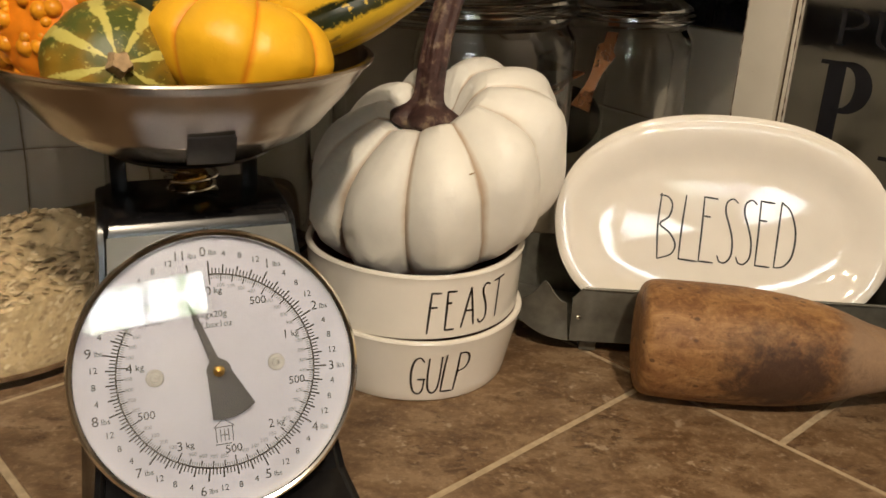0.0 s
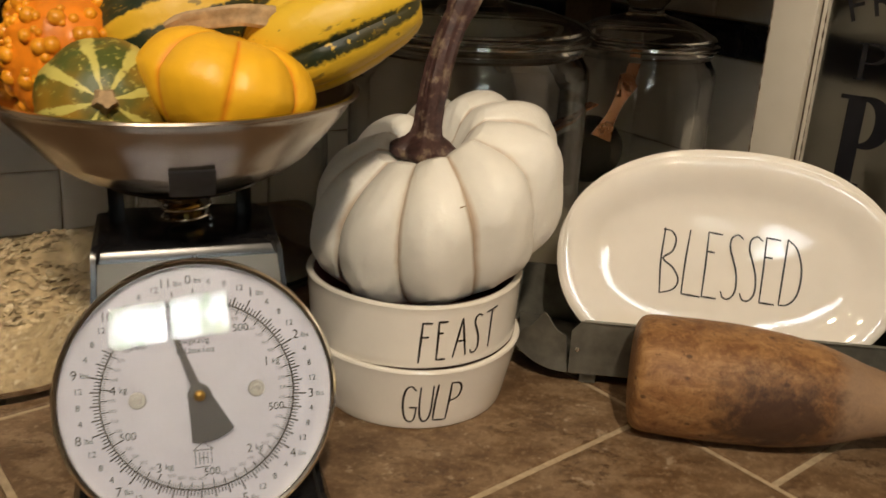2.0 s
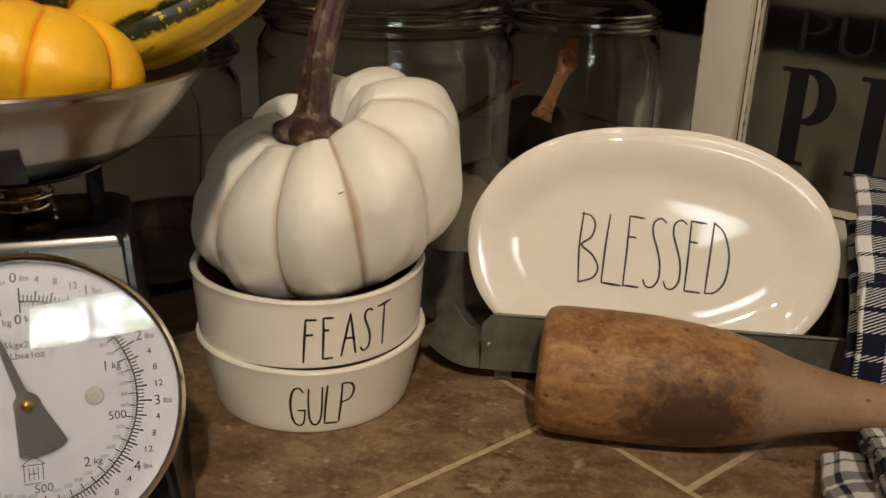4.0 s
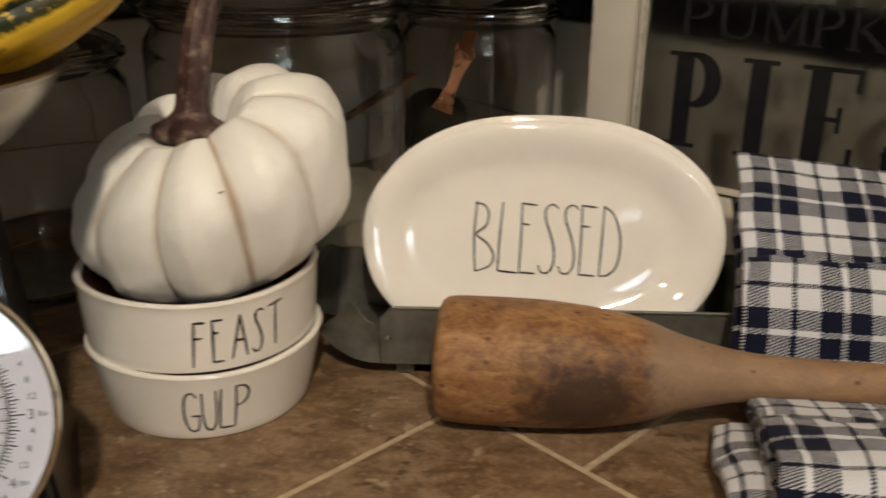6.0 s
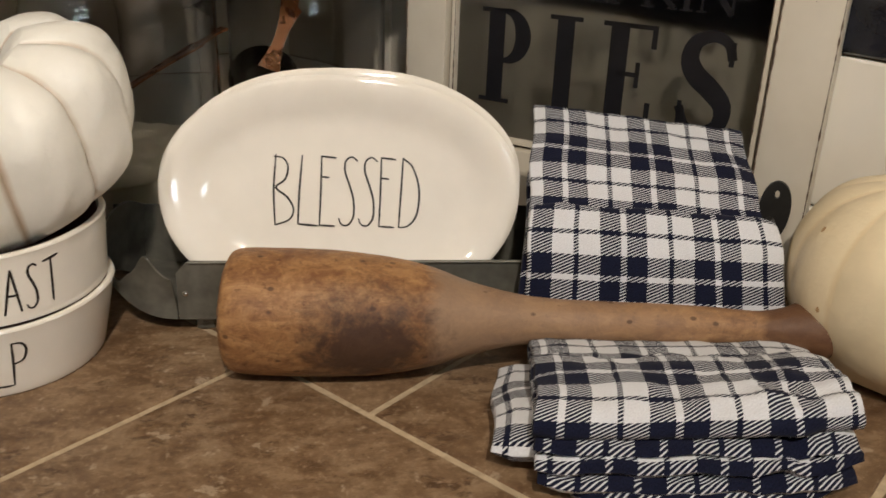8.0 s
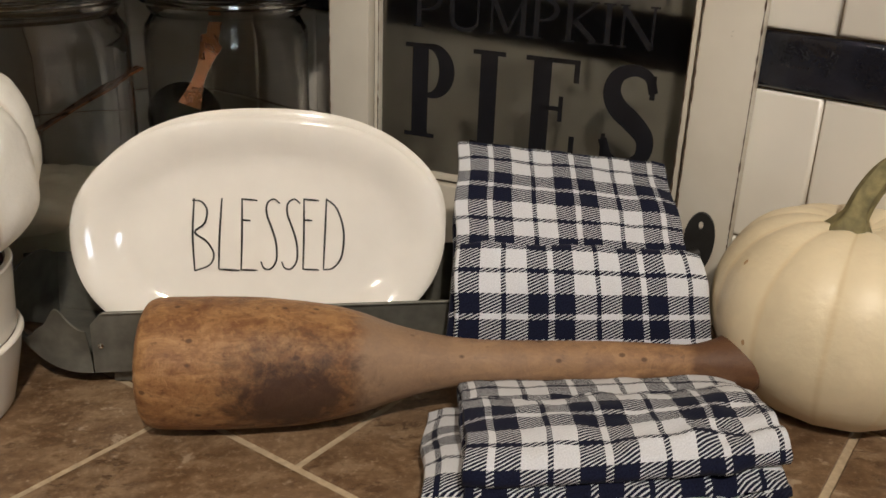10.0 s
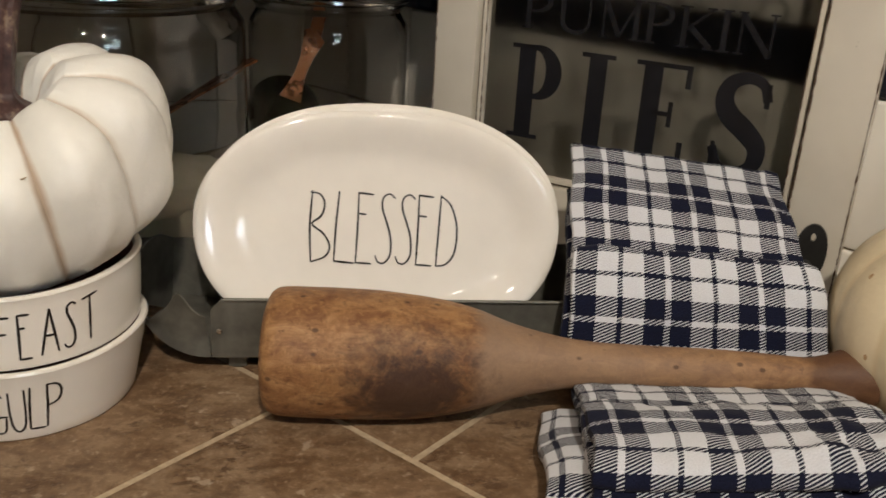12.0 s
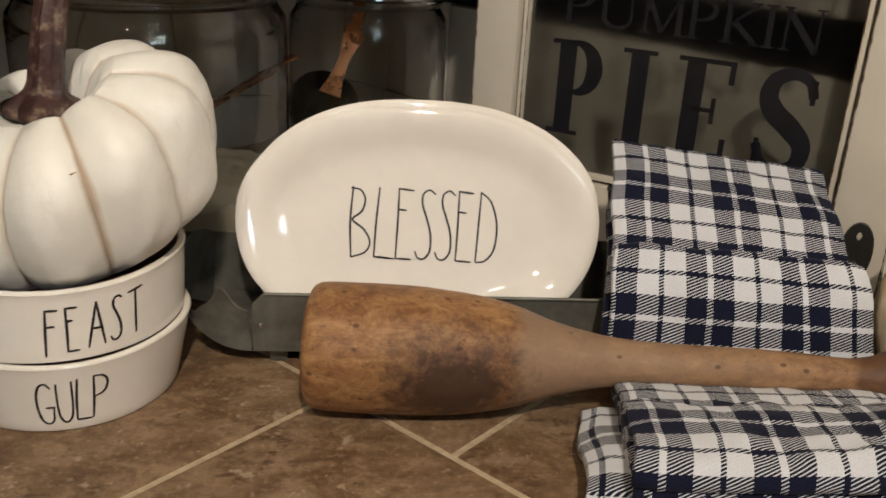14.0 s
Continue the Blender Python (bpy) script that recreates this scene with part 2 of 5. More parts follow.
def plaid():
    """Woven check: warp and weft bands of navy and white with a thin line in each, mixed by a twill. UV in metres."""
    m = Nodes("navy_white_check_cotton")
    sep = m.n("ShaderNodeSeparateXYZ", Vector=m.coord("UV"))
    wob = m.math("MULTIPLY", m.math("SUBTRACT", m.noise(m.coord("UV"), 30.0, 2), 0.5), 0.0016)

    def yarn(x):
        x = m.math("ADD", x, wob)
        f = m.math("FRACT", m.math("DIVIDE", x, 0.078))
        navy = m.math("LESS_THAN", m.math("ABSOLUTE", m.math("SUBTRACT", f, 0.27)), 0.25)
        l1 = m.math("LESS_THAN", m.math("ABSOLUTE", m.math("SUBTRACT", f, 0.27)), 0.032)
        l2 = m.math("LESS_THAN", m.math("ABSOLUTE", m.math("SUBTRACT", f, 0.77)), 0.026)
        flip = m.math("ADD", l1, l2)
        dark = m.math("ABSOLUTE", m.math("SUBTRACT", navy, flip))
        return dark

    u, v = sep.outputs[0], sep.outputs[1]
    warp, weft = yarn(u), yarn(v)
    diag = m.math("FRACT", m.math("DIVIDE", m.math("ADD", m.math("MULTIPLY", u, 0.5), m.math("ADD", v, m.math("MULTIPLY", wob, 0.5))), 0.0027))
    twill = m.ramp(diag, [(0.0, (0.6, 0.6, 0.6)), (0.08, (0, 0, 0)), (0.29, (0, 0, 0)), (0.41, (1, 1, 1)), (0.94, (1, 1, 1)), (1.0, (0.6, 0.6, 0.6))])
    both = m.math("MULTIPLY", warp, weft)
    one = m.math("ABSOLUTE", m.math("SUBTRACT", warp, weft))
    dark = m.math("ADD", both, m.math("MULTIPLY", one, twill))
    fuzz = m.noise(m.coord("UV"), 900.0, 3)
    navy = m.ramp(fuzz, [(0.3, (0.004, 0.005, 0.015)), (0.75, (0.012, 0.014, 0.036))])
    white = m.ramp(fuzz, [(0.25, (0.54, 0.55, 0.58)), (0.7, (0.72, 0.73, 0.76))])
    m.set(Base_Color=m.mix(dark, white, navy), Roughness=0.95, Specular_IOR_Level=0.15, Sheen_Weight=0.04)
    thread = m.math("ADD", m.math("ABSOLUTE", m.math("SUBTRACT", diag, 0.5)), m.math("MULTIPLY", fuzz, 0.8))
    m.bump(thread, 0.5, 0.0006)
    return m.mat


def striped_gourd(name, dark, light, count, bias=0.0, speckle=0.5):
    """Bands round local z, with ragged edges and flecks."""
    m = Nodes(name)
    v = m.coord()
    sep = m.n("ShaderNodeSeparateXYZ", Vector=v)
    ang = m.math("ARCTAN2", sep.outputs[1], sep.outputs[0])
    rag = m.math("MULTIPLY", m.math("SUBTRACT", m.noise(v, 120.0, 4, 0.7), 0.5), speckle)
    s = m.math("ADD", m.math("SINE", m.math("MULTIPLY", ang, count)), m.math("MULTIPLY", rag, 3.0))
    fleck = m.noise(v, 210.0, 3, 0.6)
    blend = m.noise(v, 22.0, 3)
    d2 = m.mix(m.ramp(blend, [(0.36, (0, 0, 0)), (0.54, (1, 1, 1))]), dark, tuple(min(1, c * k) for c, k in zip(dark, (4.2, 1.9, 1.2))))
    c = m.mix(m.ramp(m.math("ADD", s, bias), [(0.35, (0, 0, 0)), (0.55, (1, 1, 1))]), d2, light)
    c = m.mix(m.ramp(fleck, [(0.60, (0, 0, 0)), (0.66, (0.7, 0.7, 0.7))]), c, light)
    scar = m.noise(m.scaled(v, (1, 1, 0.35)), 150.0, 3, 0.6)
    c = m.mix(m.ramp(scar, [(0.66, (0, 0, 0)), (0.70, (0.75, 0.75, 0.75))]), c, (0.16, 0.11, 0.03))
    m.set(Base_Color=c, Roughness=m.math("MULTIPLY_ADD", blend, 0.25, 0.34), Specular_IOR_Level=0.42)
    m.bump(m.math("ADD", m.noise(v, 90.0, 4), m.math("MULTIPLY", blend, 1.5)), 0.28, 0.003)
    return m.mat


def ribbed_skin(name, main, groove, lobes, rough=0.4, groove_pos=0.0, speck=None, speck_amount=0.0, coat=0.0, sub=0.0):
    """Skin of a ribbed squash: the grooves between the ribs (round local z) have another tone."""
    m = Nodes(name)
    v = m.coord()
    sep = m.n("ShaderNodeSeparateXYZ", Vector=v)
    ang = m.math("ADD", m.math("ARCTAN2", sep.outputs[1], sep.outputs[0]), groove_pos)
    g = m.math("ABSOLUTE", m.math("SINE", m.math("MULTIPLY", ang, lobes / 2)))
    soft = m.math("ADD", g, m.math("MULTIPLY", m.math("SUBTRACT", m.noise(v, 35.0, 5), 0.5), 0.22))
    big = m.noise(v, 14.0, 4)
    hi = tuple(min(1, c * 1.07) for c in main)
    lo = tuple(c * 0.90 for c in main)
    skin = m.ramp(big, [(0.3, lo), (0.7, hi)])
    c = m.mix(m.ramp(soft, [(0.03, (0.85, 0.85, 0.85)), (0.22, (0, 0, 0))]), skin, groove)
    if speck:
        vo = m.n("ShaderNodeTexVoronoi", feature="F1", Scale=42.0)
        m.put(vo.inputs["Vector"], m.scaled(v, (1, 1, 0.6)))
        keep = m.math("MULTIPLY", m.math("LESS_THAN", vo.outputs["Distance"], 0.085), m.math("GREATER_THAN", m.noise(v, 17.0, 2), 0.50))
        c = m.mix(m.math("MULTIPLY", keep, speck_amount), c, speck)
    m.set(Base_Color=c, Roughness=m.math("MULTIPLY_ADD", m.noise(v, 60.0, 3), 0.16, rough - 0.08), Coat_Weight=coat, Coat_Roughness=0.15)
    m.bump(m.math("ADD", m.noise(v, 95.0, 5), m.math("MULTIPLY", m.noise(v, 30.0, 3), 1.5)), 0.28, 0.0028)
    return m.mat


def clear_glass(name, tint=(0.93, 0.95, 0.94), rough=0.0):
    m = Nodes(name)
    m.set(Base_Color=(*tint, 1), Roughness=m.math("MULTIPLY", m.noise(m.coord(), 8.0, 2), rough), IOR=1.47, Transmission_Weight=1.0)
    return m.mat


M_TILE = counter_tile()
M_GROUT = plain("cream_grout", (0.46, 0.36, 0.235), 0.9, vary=0.16, scale=160, bump=0.5, dist=0.001)
M_WTILE = plain("white_glazed_wall_tile", (0.80, 0.76, 0.68), 0.16, vary=0.025, scale=12, bump=0.12, dist=0.002)
M_WGROUT = plain("tan_wall_grout", (0.34, 0.27, 0.19), 0.9, vary=0.12, scale=120)
M_BLACKTILE = plain("black_glazed_liner", (0.012, 0.013, 0.02), 0.08, vary=0.4, scale=30, bump=0.55, dist=0.006)
M_PAINT = plain("cream_room_paint", (0.36, 0.29, 0.21), 0.85, vary=0.03, scale=6)
M_CEIL = plain("white_ceiling_paint", (0.55, 0.50, 0.43), 0.9, vary=0.02, scale=6)
M_FLOOR = plain("brown_floor", (0.16, 0.10, 0.06), 0.5, vary=0.2, scale=5)
M_CERAMIC = plain("ivory_glazed_stoneware", (0.83, 0.79, 0.72), 0.05, coat=0.0, vary=0.03, scale=25, bump=0.07, dist=0.003)
M_INK = plain("black_glaze_lettering", (0.012, 0.010, 0.009), 0.3, vary=0.2)
M_REDIN = plain("dark_red_clay_inside", (0.10, 0.022, 0.014), 0.6, vary=0.15)
# tan groove colour, darkened to carry the crease shade between the ribs too
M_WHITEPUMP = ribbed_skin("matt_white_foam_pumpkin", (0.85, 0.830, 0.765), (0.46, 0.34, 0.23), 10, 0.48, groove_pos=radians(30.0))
M_REALPUMP = ribbed_skin("cream_pumpkin_skin", (0.80, 0.68, 0.46), (0.74, 0.60, 0.37), 12, 0.42, groove_pos=0.2, speck=(0.42, 0.22, 0.06), speck_amount=0.85)
M_ORANGE = ribbed_skin("orange_yellow_squash_skin", (0.92, 0.50, 0.022), (0.80, 0.25, 0.008), 7, 0.42, groove_pos=radians(-22))
M_GREENG = striped_gourd("green_cream_striped_gourd_skin", (0.075, 0.095, 0.016), (0.56, 0.50, 0.13), 8.0, -0.20, 0.60)
M_YELLOWG = striped_gourd("yellow_green_striped_gourd_skin", (0.010, 0.020, 0.008), (0.72, 0.47, 0.035), 4.0, 1.15, 0.26)
M_DARKG = striped_gourd("dark_green_yellow_gourd_skin", (0.010, 0.022, 0.010), (0.70, 0.43, 0.03), 5.0, -0.15, 0.30)
M_WARTY = plain("warty_orange_gourd_skin", (0.80, 0.23, 0.012), 0.38, vary=0.28, scale=45, bump=0.3, dist=0.004)
M_WART = plain("yellow_wart", (0.80, 0.30, 0.015), 0.36, vary=0.35, scale=40)
M_TANSTEM = plain("dry_tan_stem", (0.42, 0.29, 0.16), 0.85, vary=0.3, scale=140, bump=0.6, dist=0.002)
M_GREENSTEM = plain("ridged_olive_stem", (0.20, 0.17, 0.075), 0.75, vary=0.45, scale=90, bump=0.6, dist=0.002)
M_STEEL = plain("polished_steel", (0.38, 0.34, 0.295), 0.23, metal=1.0, vary=0.04, scale=8)
M_CHROME = plain("chrome", (0.75, 0.73, 0.69), 0.10, metal=1.0, vary=0.03, scale=20)
M_BEZEL = plain("chrome_bezel", (0.92, 0.89, 0.82), 0.14, metal=1.0, vary=0.03, scale=20)
M_BLACKMETAL = plain("black_enamelled_metal", (0.006, 0.006, 0.007), 0.24, vary=0.2, scale=60)
M_BLACKRUB = plain("black_rubber", (0.016, 0.016, 0.018), 0.55, vary=0.15, scale=60)
M_GREYPANEL = plain("brushed_grey_panel", (0.125, 0.123, 0.112), 0.44, metal=0.65, vary=0.06, scale=70)
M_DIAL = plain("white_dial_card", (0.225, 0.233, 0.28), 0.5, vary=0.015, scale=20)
M_SCREW = plain("dull_nickel_screw", (0.22, 0.22, 0.21), 0.45, metal=0.4, vary=0.1, scale=200)
M_PRINT = plain("dial_print_black", (0.008, 0.008, 0.009), 0.6, vary=0.1)
M_PRINTGREY = plain("dial_print_grey", (0.10, 0.10, 0.105), 0.6, vary=0.1)
M_BRASS = plain("brass", (0.55, 0.36, 0.10), 0.22, metal=1.0, vary=0.08)
M_COPPER = plain("copper", (0.42, 0.18, 0.085), 0.28, metal=1.0, vary=0.1, scale=30)
M_DARKSTEEL = plain("tarnished_scoop_steel", (0.10, 0.09, 0.075), 0.22, metal=1.0, vary=0.15)
M_ZINC = plain("weathered_galvanised_steel", (0.145, 0.140, 0.118), 0.50, metal=0.5, vary=0.35, scale=38, bump=0.15, dist=0.001)
M_IRON = plain("black_iron", (0.018, 0.017, 0.016), 0.45, vary=0.3, scale=80, bump=0.3, dist=0.001)
# brown of the worn edges, also the shade in the sign's frame gap
M_WEAR_SHADE = plain("worn_edge_and_gap_shade_brown", (0.075, 0.045, 0.025), 0.8, vary=0.4, scale=150)
M_FLOUR = plain("cream_flour", (0.66, 0.60, 0.46), 0.95, vary=0.08, scale=120, bump=0.4, dist=0.003)
M_OAT = plain("rolled_oats", (0.37, 0.285, 0.165), 0.9, vary=0.28, scale=120, bump=0.3, dist=0.002)
M_GLASS = clear_glass("jar_glass", (0.92, 0.915, 0.90))
M_PANE = clear_glass("dial_glass", (1, 1, 1))
M_WOOD = old_wood()
M_PLAID = plaid()


def white_frame_paint():
    m = Nodes("distressed_cream_frame_paint")
    v = m.coord()
    f = m.noise(v, 9.0, 4)
    c = m.ramp(f, [(0.3, (0.60, 0.55, 0.46)), (0.7, (0.70, 0.65, 0.55))])
    chip = m.noise(v, 90.0, 4, 0.7)
    c = m.mix(m.ramp(chip, [(0.73, (0, 0, 0)), (0.76, (1, 1, 1))]), c, (0.11, 0.065, 0.035))
    m.set(Base_Color=c, Roughness=0.5)
    m.bump(m.noise(m.scaled(v, (30, 30, 4)), 4.0, 4), 0.15, 0.001)
    return m.mat


M_FRAME = white_frame_paint()


def stem_bark():
    m = Nodes("mottled_purple_brown_stem")
    v = m.coord()
    a = m.noise(v, 70.0, 5, 0.65)
    c = m.ramp(a, [(0.32, (0.030, 0.014, 0.013)), (0.52, (0.075, 0.036, 0.032)), (0.66, (0.26, 0.19, 0.13))])
    m.set(Base_Color=c, Roughness=0.5)
    m.bump(m.noise(v, 120.0, 5, 0.7), 0.6, 0.002)
    return m.mat


M_STEM = stem_bark()


def smoky_glass():
    """Grey-tinted old pane of the sign, see-through."""
    m = Nodes("grey_tinted_sign_pane")
    m.set(Base_Color=(0.175, 0.170, 0.152, 1), Roughness=0.30, IOR=1.2, Transmission_Weight=1.0)
    return m.mat


M_SIGNPANE = smoky_glass()

# ---- room shell ----
CORNER = Vector((0.185, 1.665, 0.0))
RIGHT_TURN, LEFT_TURN = -56.1, 33.9
PITCH = 0.1517
Z_LINER, Z_LINER_TOP = 0.242, 0.296


def tile_mesh(name, w, h, material, depth=0.007, soft=0.004):
    """A glazed tile with a rounded face towards local -y, its corner at the origin."""
    g = 0.0013
    bm = bmesh.new()
    loops = []
    for inset, y in ((g, 0.004), (g, -depth + 0.003), (g + soft * 0.35, -depth + 0.0008), (g + soft, -depth)):
        loops.append([bm.verts.new((x, y, z)) for x, z in ((inset, inset), (w - inset, inset), (w - inset, h - inset), (inset, h - inset))])
    for p, q in zip(loops, loops[1:]):
        for k in range(4):
            j = (k + 1) % 4
            bm.faces.new((p[k], p[j], q[j], q[k]))
    bm.faces.new(loops[-1])
    bmesh.ops.recalc_face_normals(bm, faces=bm.faces)
    me = bpy.data.meshes.new(name)
    bm.to_mesh(me)
    bm.free()
    me.materials.append(material)
    me.polygons.foreach_set("use_smooth", [True] * len(me.polygons))
    return me


def tiled_wall(name, turn, x0, x1, columns, label):
    base = pose(*CORNER, 0, 0, turn)
    w = part(name, box(x0, x1, 0.0, 0.12, -0.9, 0.755), M_WGROUT, smooth=False)
    w.matrix_world = base
    tagged(w, label, "wall", kind="structure")
    rows = [("tile", 0.0, 0.09, M_WTILE), ("tile", 0.09, Z_LINER, M_WTILE), ("liner_tile", Z_LINER, Z_LINER_TOP, M_BLACKTILE),
            ("tile", Z_LINER_TOP, 0.448, M_WTILE), ("tile", 0.448, 0.600, M_WTILE), ("tile", 0.600, 0.752, M_WTILE)]
    for nm, z0, z1, mt in rows:
        me = tile_mesh(nm, PITCH, z1 - z0, mt, 0.011 if nm == "liner_tile" else 0.007, 0.009 if nm == "liner_tile" else 0.004)
        for k in columns:
            ob = new(nm, me)
            ob.parent = w
            ob.location = (k * PITCH + (0.062 if nm == "liner_tile" else 0.0) * (1 if turn < 0 else -1), 0, z0)
    up = part(name + "_upper", box(x0, x1, -0.004, 0.12, 0.755, 1.9), M_PAINT, smooth=False)
    up.matrix_world = base
    tagged(up, "cream painted wall above the tiles", "wall", kind="structure")
    return w


# right-hand wall, then the wall behind the jars
wall_a = tiled_wall("wall_east", RIGHT_TURN, 0.0, 3.85, range(0, 12), "white glazed square wall tiles with a black liner row")
wall_b = tiled_wall("wall_north", LEFT_TURN, -3.1, 0.0, range(-12, 0), "white glazed square wall tiles with a black liner row")


def far_walls():
    """Plain walls that close the room; the far one has the window."""
    base = pose(*CORNER, 0, 0, RIGHT_TURN)
    ww, z0, z1, cx, far = 0.90, 1.45, 1.87, -1.66, 3.85
    bits = [(-3.1, cx - ww / 2, -0.9, 1.9), (cx + ww / 2, 0.0, -0.9, 1.9), (cx - ww / 2, cx + ww / 2, -0.9, z0), (cx - ww / 2, cx + ww / 2, z1, 1.9)]
    bm = None
    for y0, y1, a, b in bits:
        bm = box(far, far + 0.12, y0, y1, a, b, bm=bm)
    w = part("wall_south", bm, M_PAINT, smooth=False)
    w.matrix_world = base
    tagged(w, "cream painted wall with a window opening", "wall", kind="structure")
    w2 = part("wall_west", box(-0.12, far + 0.12, -3.22, -3.1, -0.9, 1.9), M_PAINT, smooth=False)
    w2.matrix_world = base
    tagged(w2, "plain cream painted wall", "wall", kind="structure")
    fl = part("floor", box(-0.2, 4.1, -3.3, 0.2, -1.0, -0.9), M_FLOOR, smooth=False)
    fl.matrix_world = base
    tagged(fl, "brown kitchen floor", "floor", kind="structure")
    ce = part("ceiling", box(-0.2, 4.1, -3.3, 0.2, 1.9, 2.0), M_CEIL, smooth=False)
    ce.matrix_world = base
    tagged(ce, "white painted ceiling", "ceiling", kind="structure")
    win = thing("window_1", base, "white framed window with bright daylight outside", "window", kind="structure")
    fb = None
    for y0, y1, a, b in [(cx - ww / 2, cx + ww / 2, z0, z0 + 0.035), (cx - ww / 2, cx + ww / 2, z1 - 0.035, z1), (cx - ww / 2, cx - ww / 2 + 0.035, z0 + 0.035, z1 - 0.035),
                         (cx + ww / 2 - 0.035, cx + ww / 2, z0 + 0.035, z1 - 0.035), (cx - 0.012, cx + 0.012, z0 + 0.035, z1 - 0.035)]:
        fb = box(far + 0.01, far + 0.05, y0, y1, a, b, bm=fb)
    part("window_frame", fb, M_FRAME, win, smooth=False)
    # bright sky with dark tree shapes, well outside the window
    m = Nodes("daylight_outside")
    v = m.coord()
    tree = m.noise(v, 9.0, 6, 0.65, 0.8)
    col = m.ramp(tree, [(0.44, (0.14, 0.20, 0.12)), (0.53, (0.92, 1.0, 1.10))])
    em = m.n("ShaderNodeEmission", Strength=24.0)
    m.put(em.inputs["Color"], col)
    m.t.links.new(em.outputs[0], m.t.nodes["Material Output"].inputs["Surface"])
    bd = part("backdrop", box(far + 0.6, far + 0.62, cx - 1.3, cx + 1.3, 0.6, 2.8), m.mat, smooth=False)
    bd.matrix_world = base
    tagged(bd, "bright daylight with trees outside the window", "backdrop", kind="structure")


far_walls()


# added body for an unseen lamp; the arm only ties it to the ceiling
def ceiling_lamp(at):
    m = look(at, LAMP_AIM)
    t = thing("ceiling_lamp", m, "unseen white square lamp on an added ceiling arm, switched on", "lamp", "pendant spotlights")
    part("lamp_plate", box(-0.09, 0.09, -0.09, 0.09, 0.008, 0.03, 0.004), M_CEIL, t)
    arm = part("lamp_arm", tube([(0, 0, 0.0), (0, 0, 1.88 - at.z)], 0.010, 12), M_CEIL, t)
    arm.matrix_local = m.inverted() @ pose(at.x, at.y, at.z + 0.02)


for lamp_at, watts in LAMPS:
    ceiling_lamp(lamp_at)


# unseen box added along the wall behind the jars, to shade that wall
shade_box = part("soffit", box(-3.1, -0.02, -0.62, -0.005, 0.40, 1.9), M_PAINT, smooth=False)
shade_box.matrix_world = pose(*CORNER, 0, 0, LEFT_TURN)
tagged(shade_box, "unseen plain cream box added above the jars to shade the wall", "soffit", kind="structure")


# ---- counter ----
def counter():
    a, b, c = Vector((0.185, 1.665)), Vector((1.115, 0.28)), Vector((-1.88, 0.28))
    bm = bmesh.new()
    lo = [bm.verts.new((p.x, p.y, -0.9)) for p in (a, b, c)]
    hi = [bm.verts.new((p.x, p.y, -0.0022)) for p in (a, b, c)]
    bm.faces.new(hi)
    bm.faces.new(lo)
    for k in range(3):
        bm.faces.new((lo[k], lo[(k + 1) % 3], hi[(k + 1) % 3], hi[k]))
    bmesh.ops.recalc_face_normals(bm, faces=bm.faces)
    base = part("countertop", bm, M_GROUT, smooth=False)
    tagged(base, "corner countertop of brown stone-look tiles with cream grout", "countertop", kind="structure")
    nc, ec = Vector((0.725, 0.688)), Vector((0.688, -0.725))
    rows = [(-0.510, -0.182, 0.05), (-0.182, 0.146, 0.21), (0.146, 0.310, -0.05), (0.310, 0.638, -0.3865), (0.638, 0.966, -0.2585), (0.966, 1.294, -0.11)]
    size, g = 0.328, 0.0032
    planes = []
    for p, q in ((a, b), (b, c), (c, a)):
        d = (q - p).normalized()
        planes.append((p, Vector((d.y, -d.x))))
    mid = (a + b + c) / 3
    for c0, c1, off in rows:
        for k in range(-9, 10):
            e0 = off + k * size
            pts = [nc * x + ec * y for x, y in ((c0 + g, e0 + g), (c1 - g, e0 + g), (c1 - g, e0 + size - g), (c0 + g, e0 + size - g))]
            for p, n in planes:
                n = n if (mid - p).dot(n) > 0 else -n
                out = []
                for i, q in enumerate(pts):
                    r = pts[(i + 1) % len(pts)]
                    dq, dr = (q - p).dot(n) - 0.012, (r - p).dot(n) - 0.012
                    if dq > 0:
                        out.append(q)
                    if (dq > 0) != (dr > 0):
                        out.append(q + (r - q) * (dq / (dq - dr)))
                pts = out
                if not pts:
                    break
            if len(pts) < 3:
                continue
            cen = sum(pts, Vector((0, 0))) / len(pts)
            bm = bmesh.new()
            rings = []
            for inset, z in ((0.0, -0.006), (0.0, -0.0016), (0.0014, -0.0003), (0.004, 0.0)):
                rings.append([bm.verts.new((*(q + (cen - q).normalized() * inset - cen), z)) for q in pts])
            n = len(pts)
            for p, q in zip(rings, rings[1:]):
                for i in range(n):
                    bm.faces.new((p[i], p[(i + 1) % n], q[(i + 1) % n], q[i]))
            bm.faces.new(rings[-1])
            bmesh.ops.recalc_face_normals(bm, faces=bm.faces)
            ob = part("tile", bm, M_TILE, base)
            ob.location = (cen.x, cen.y, 0)


counter()


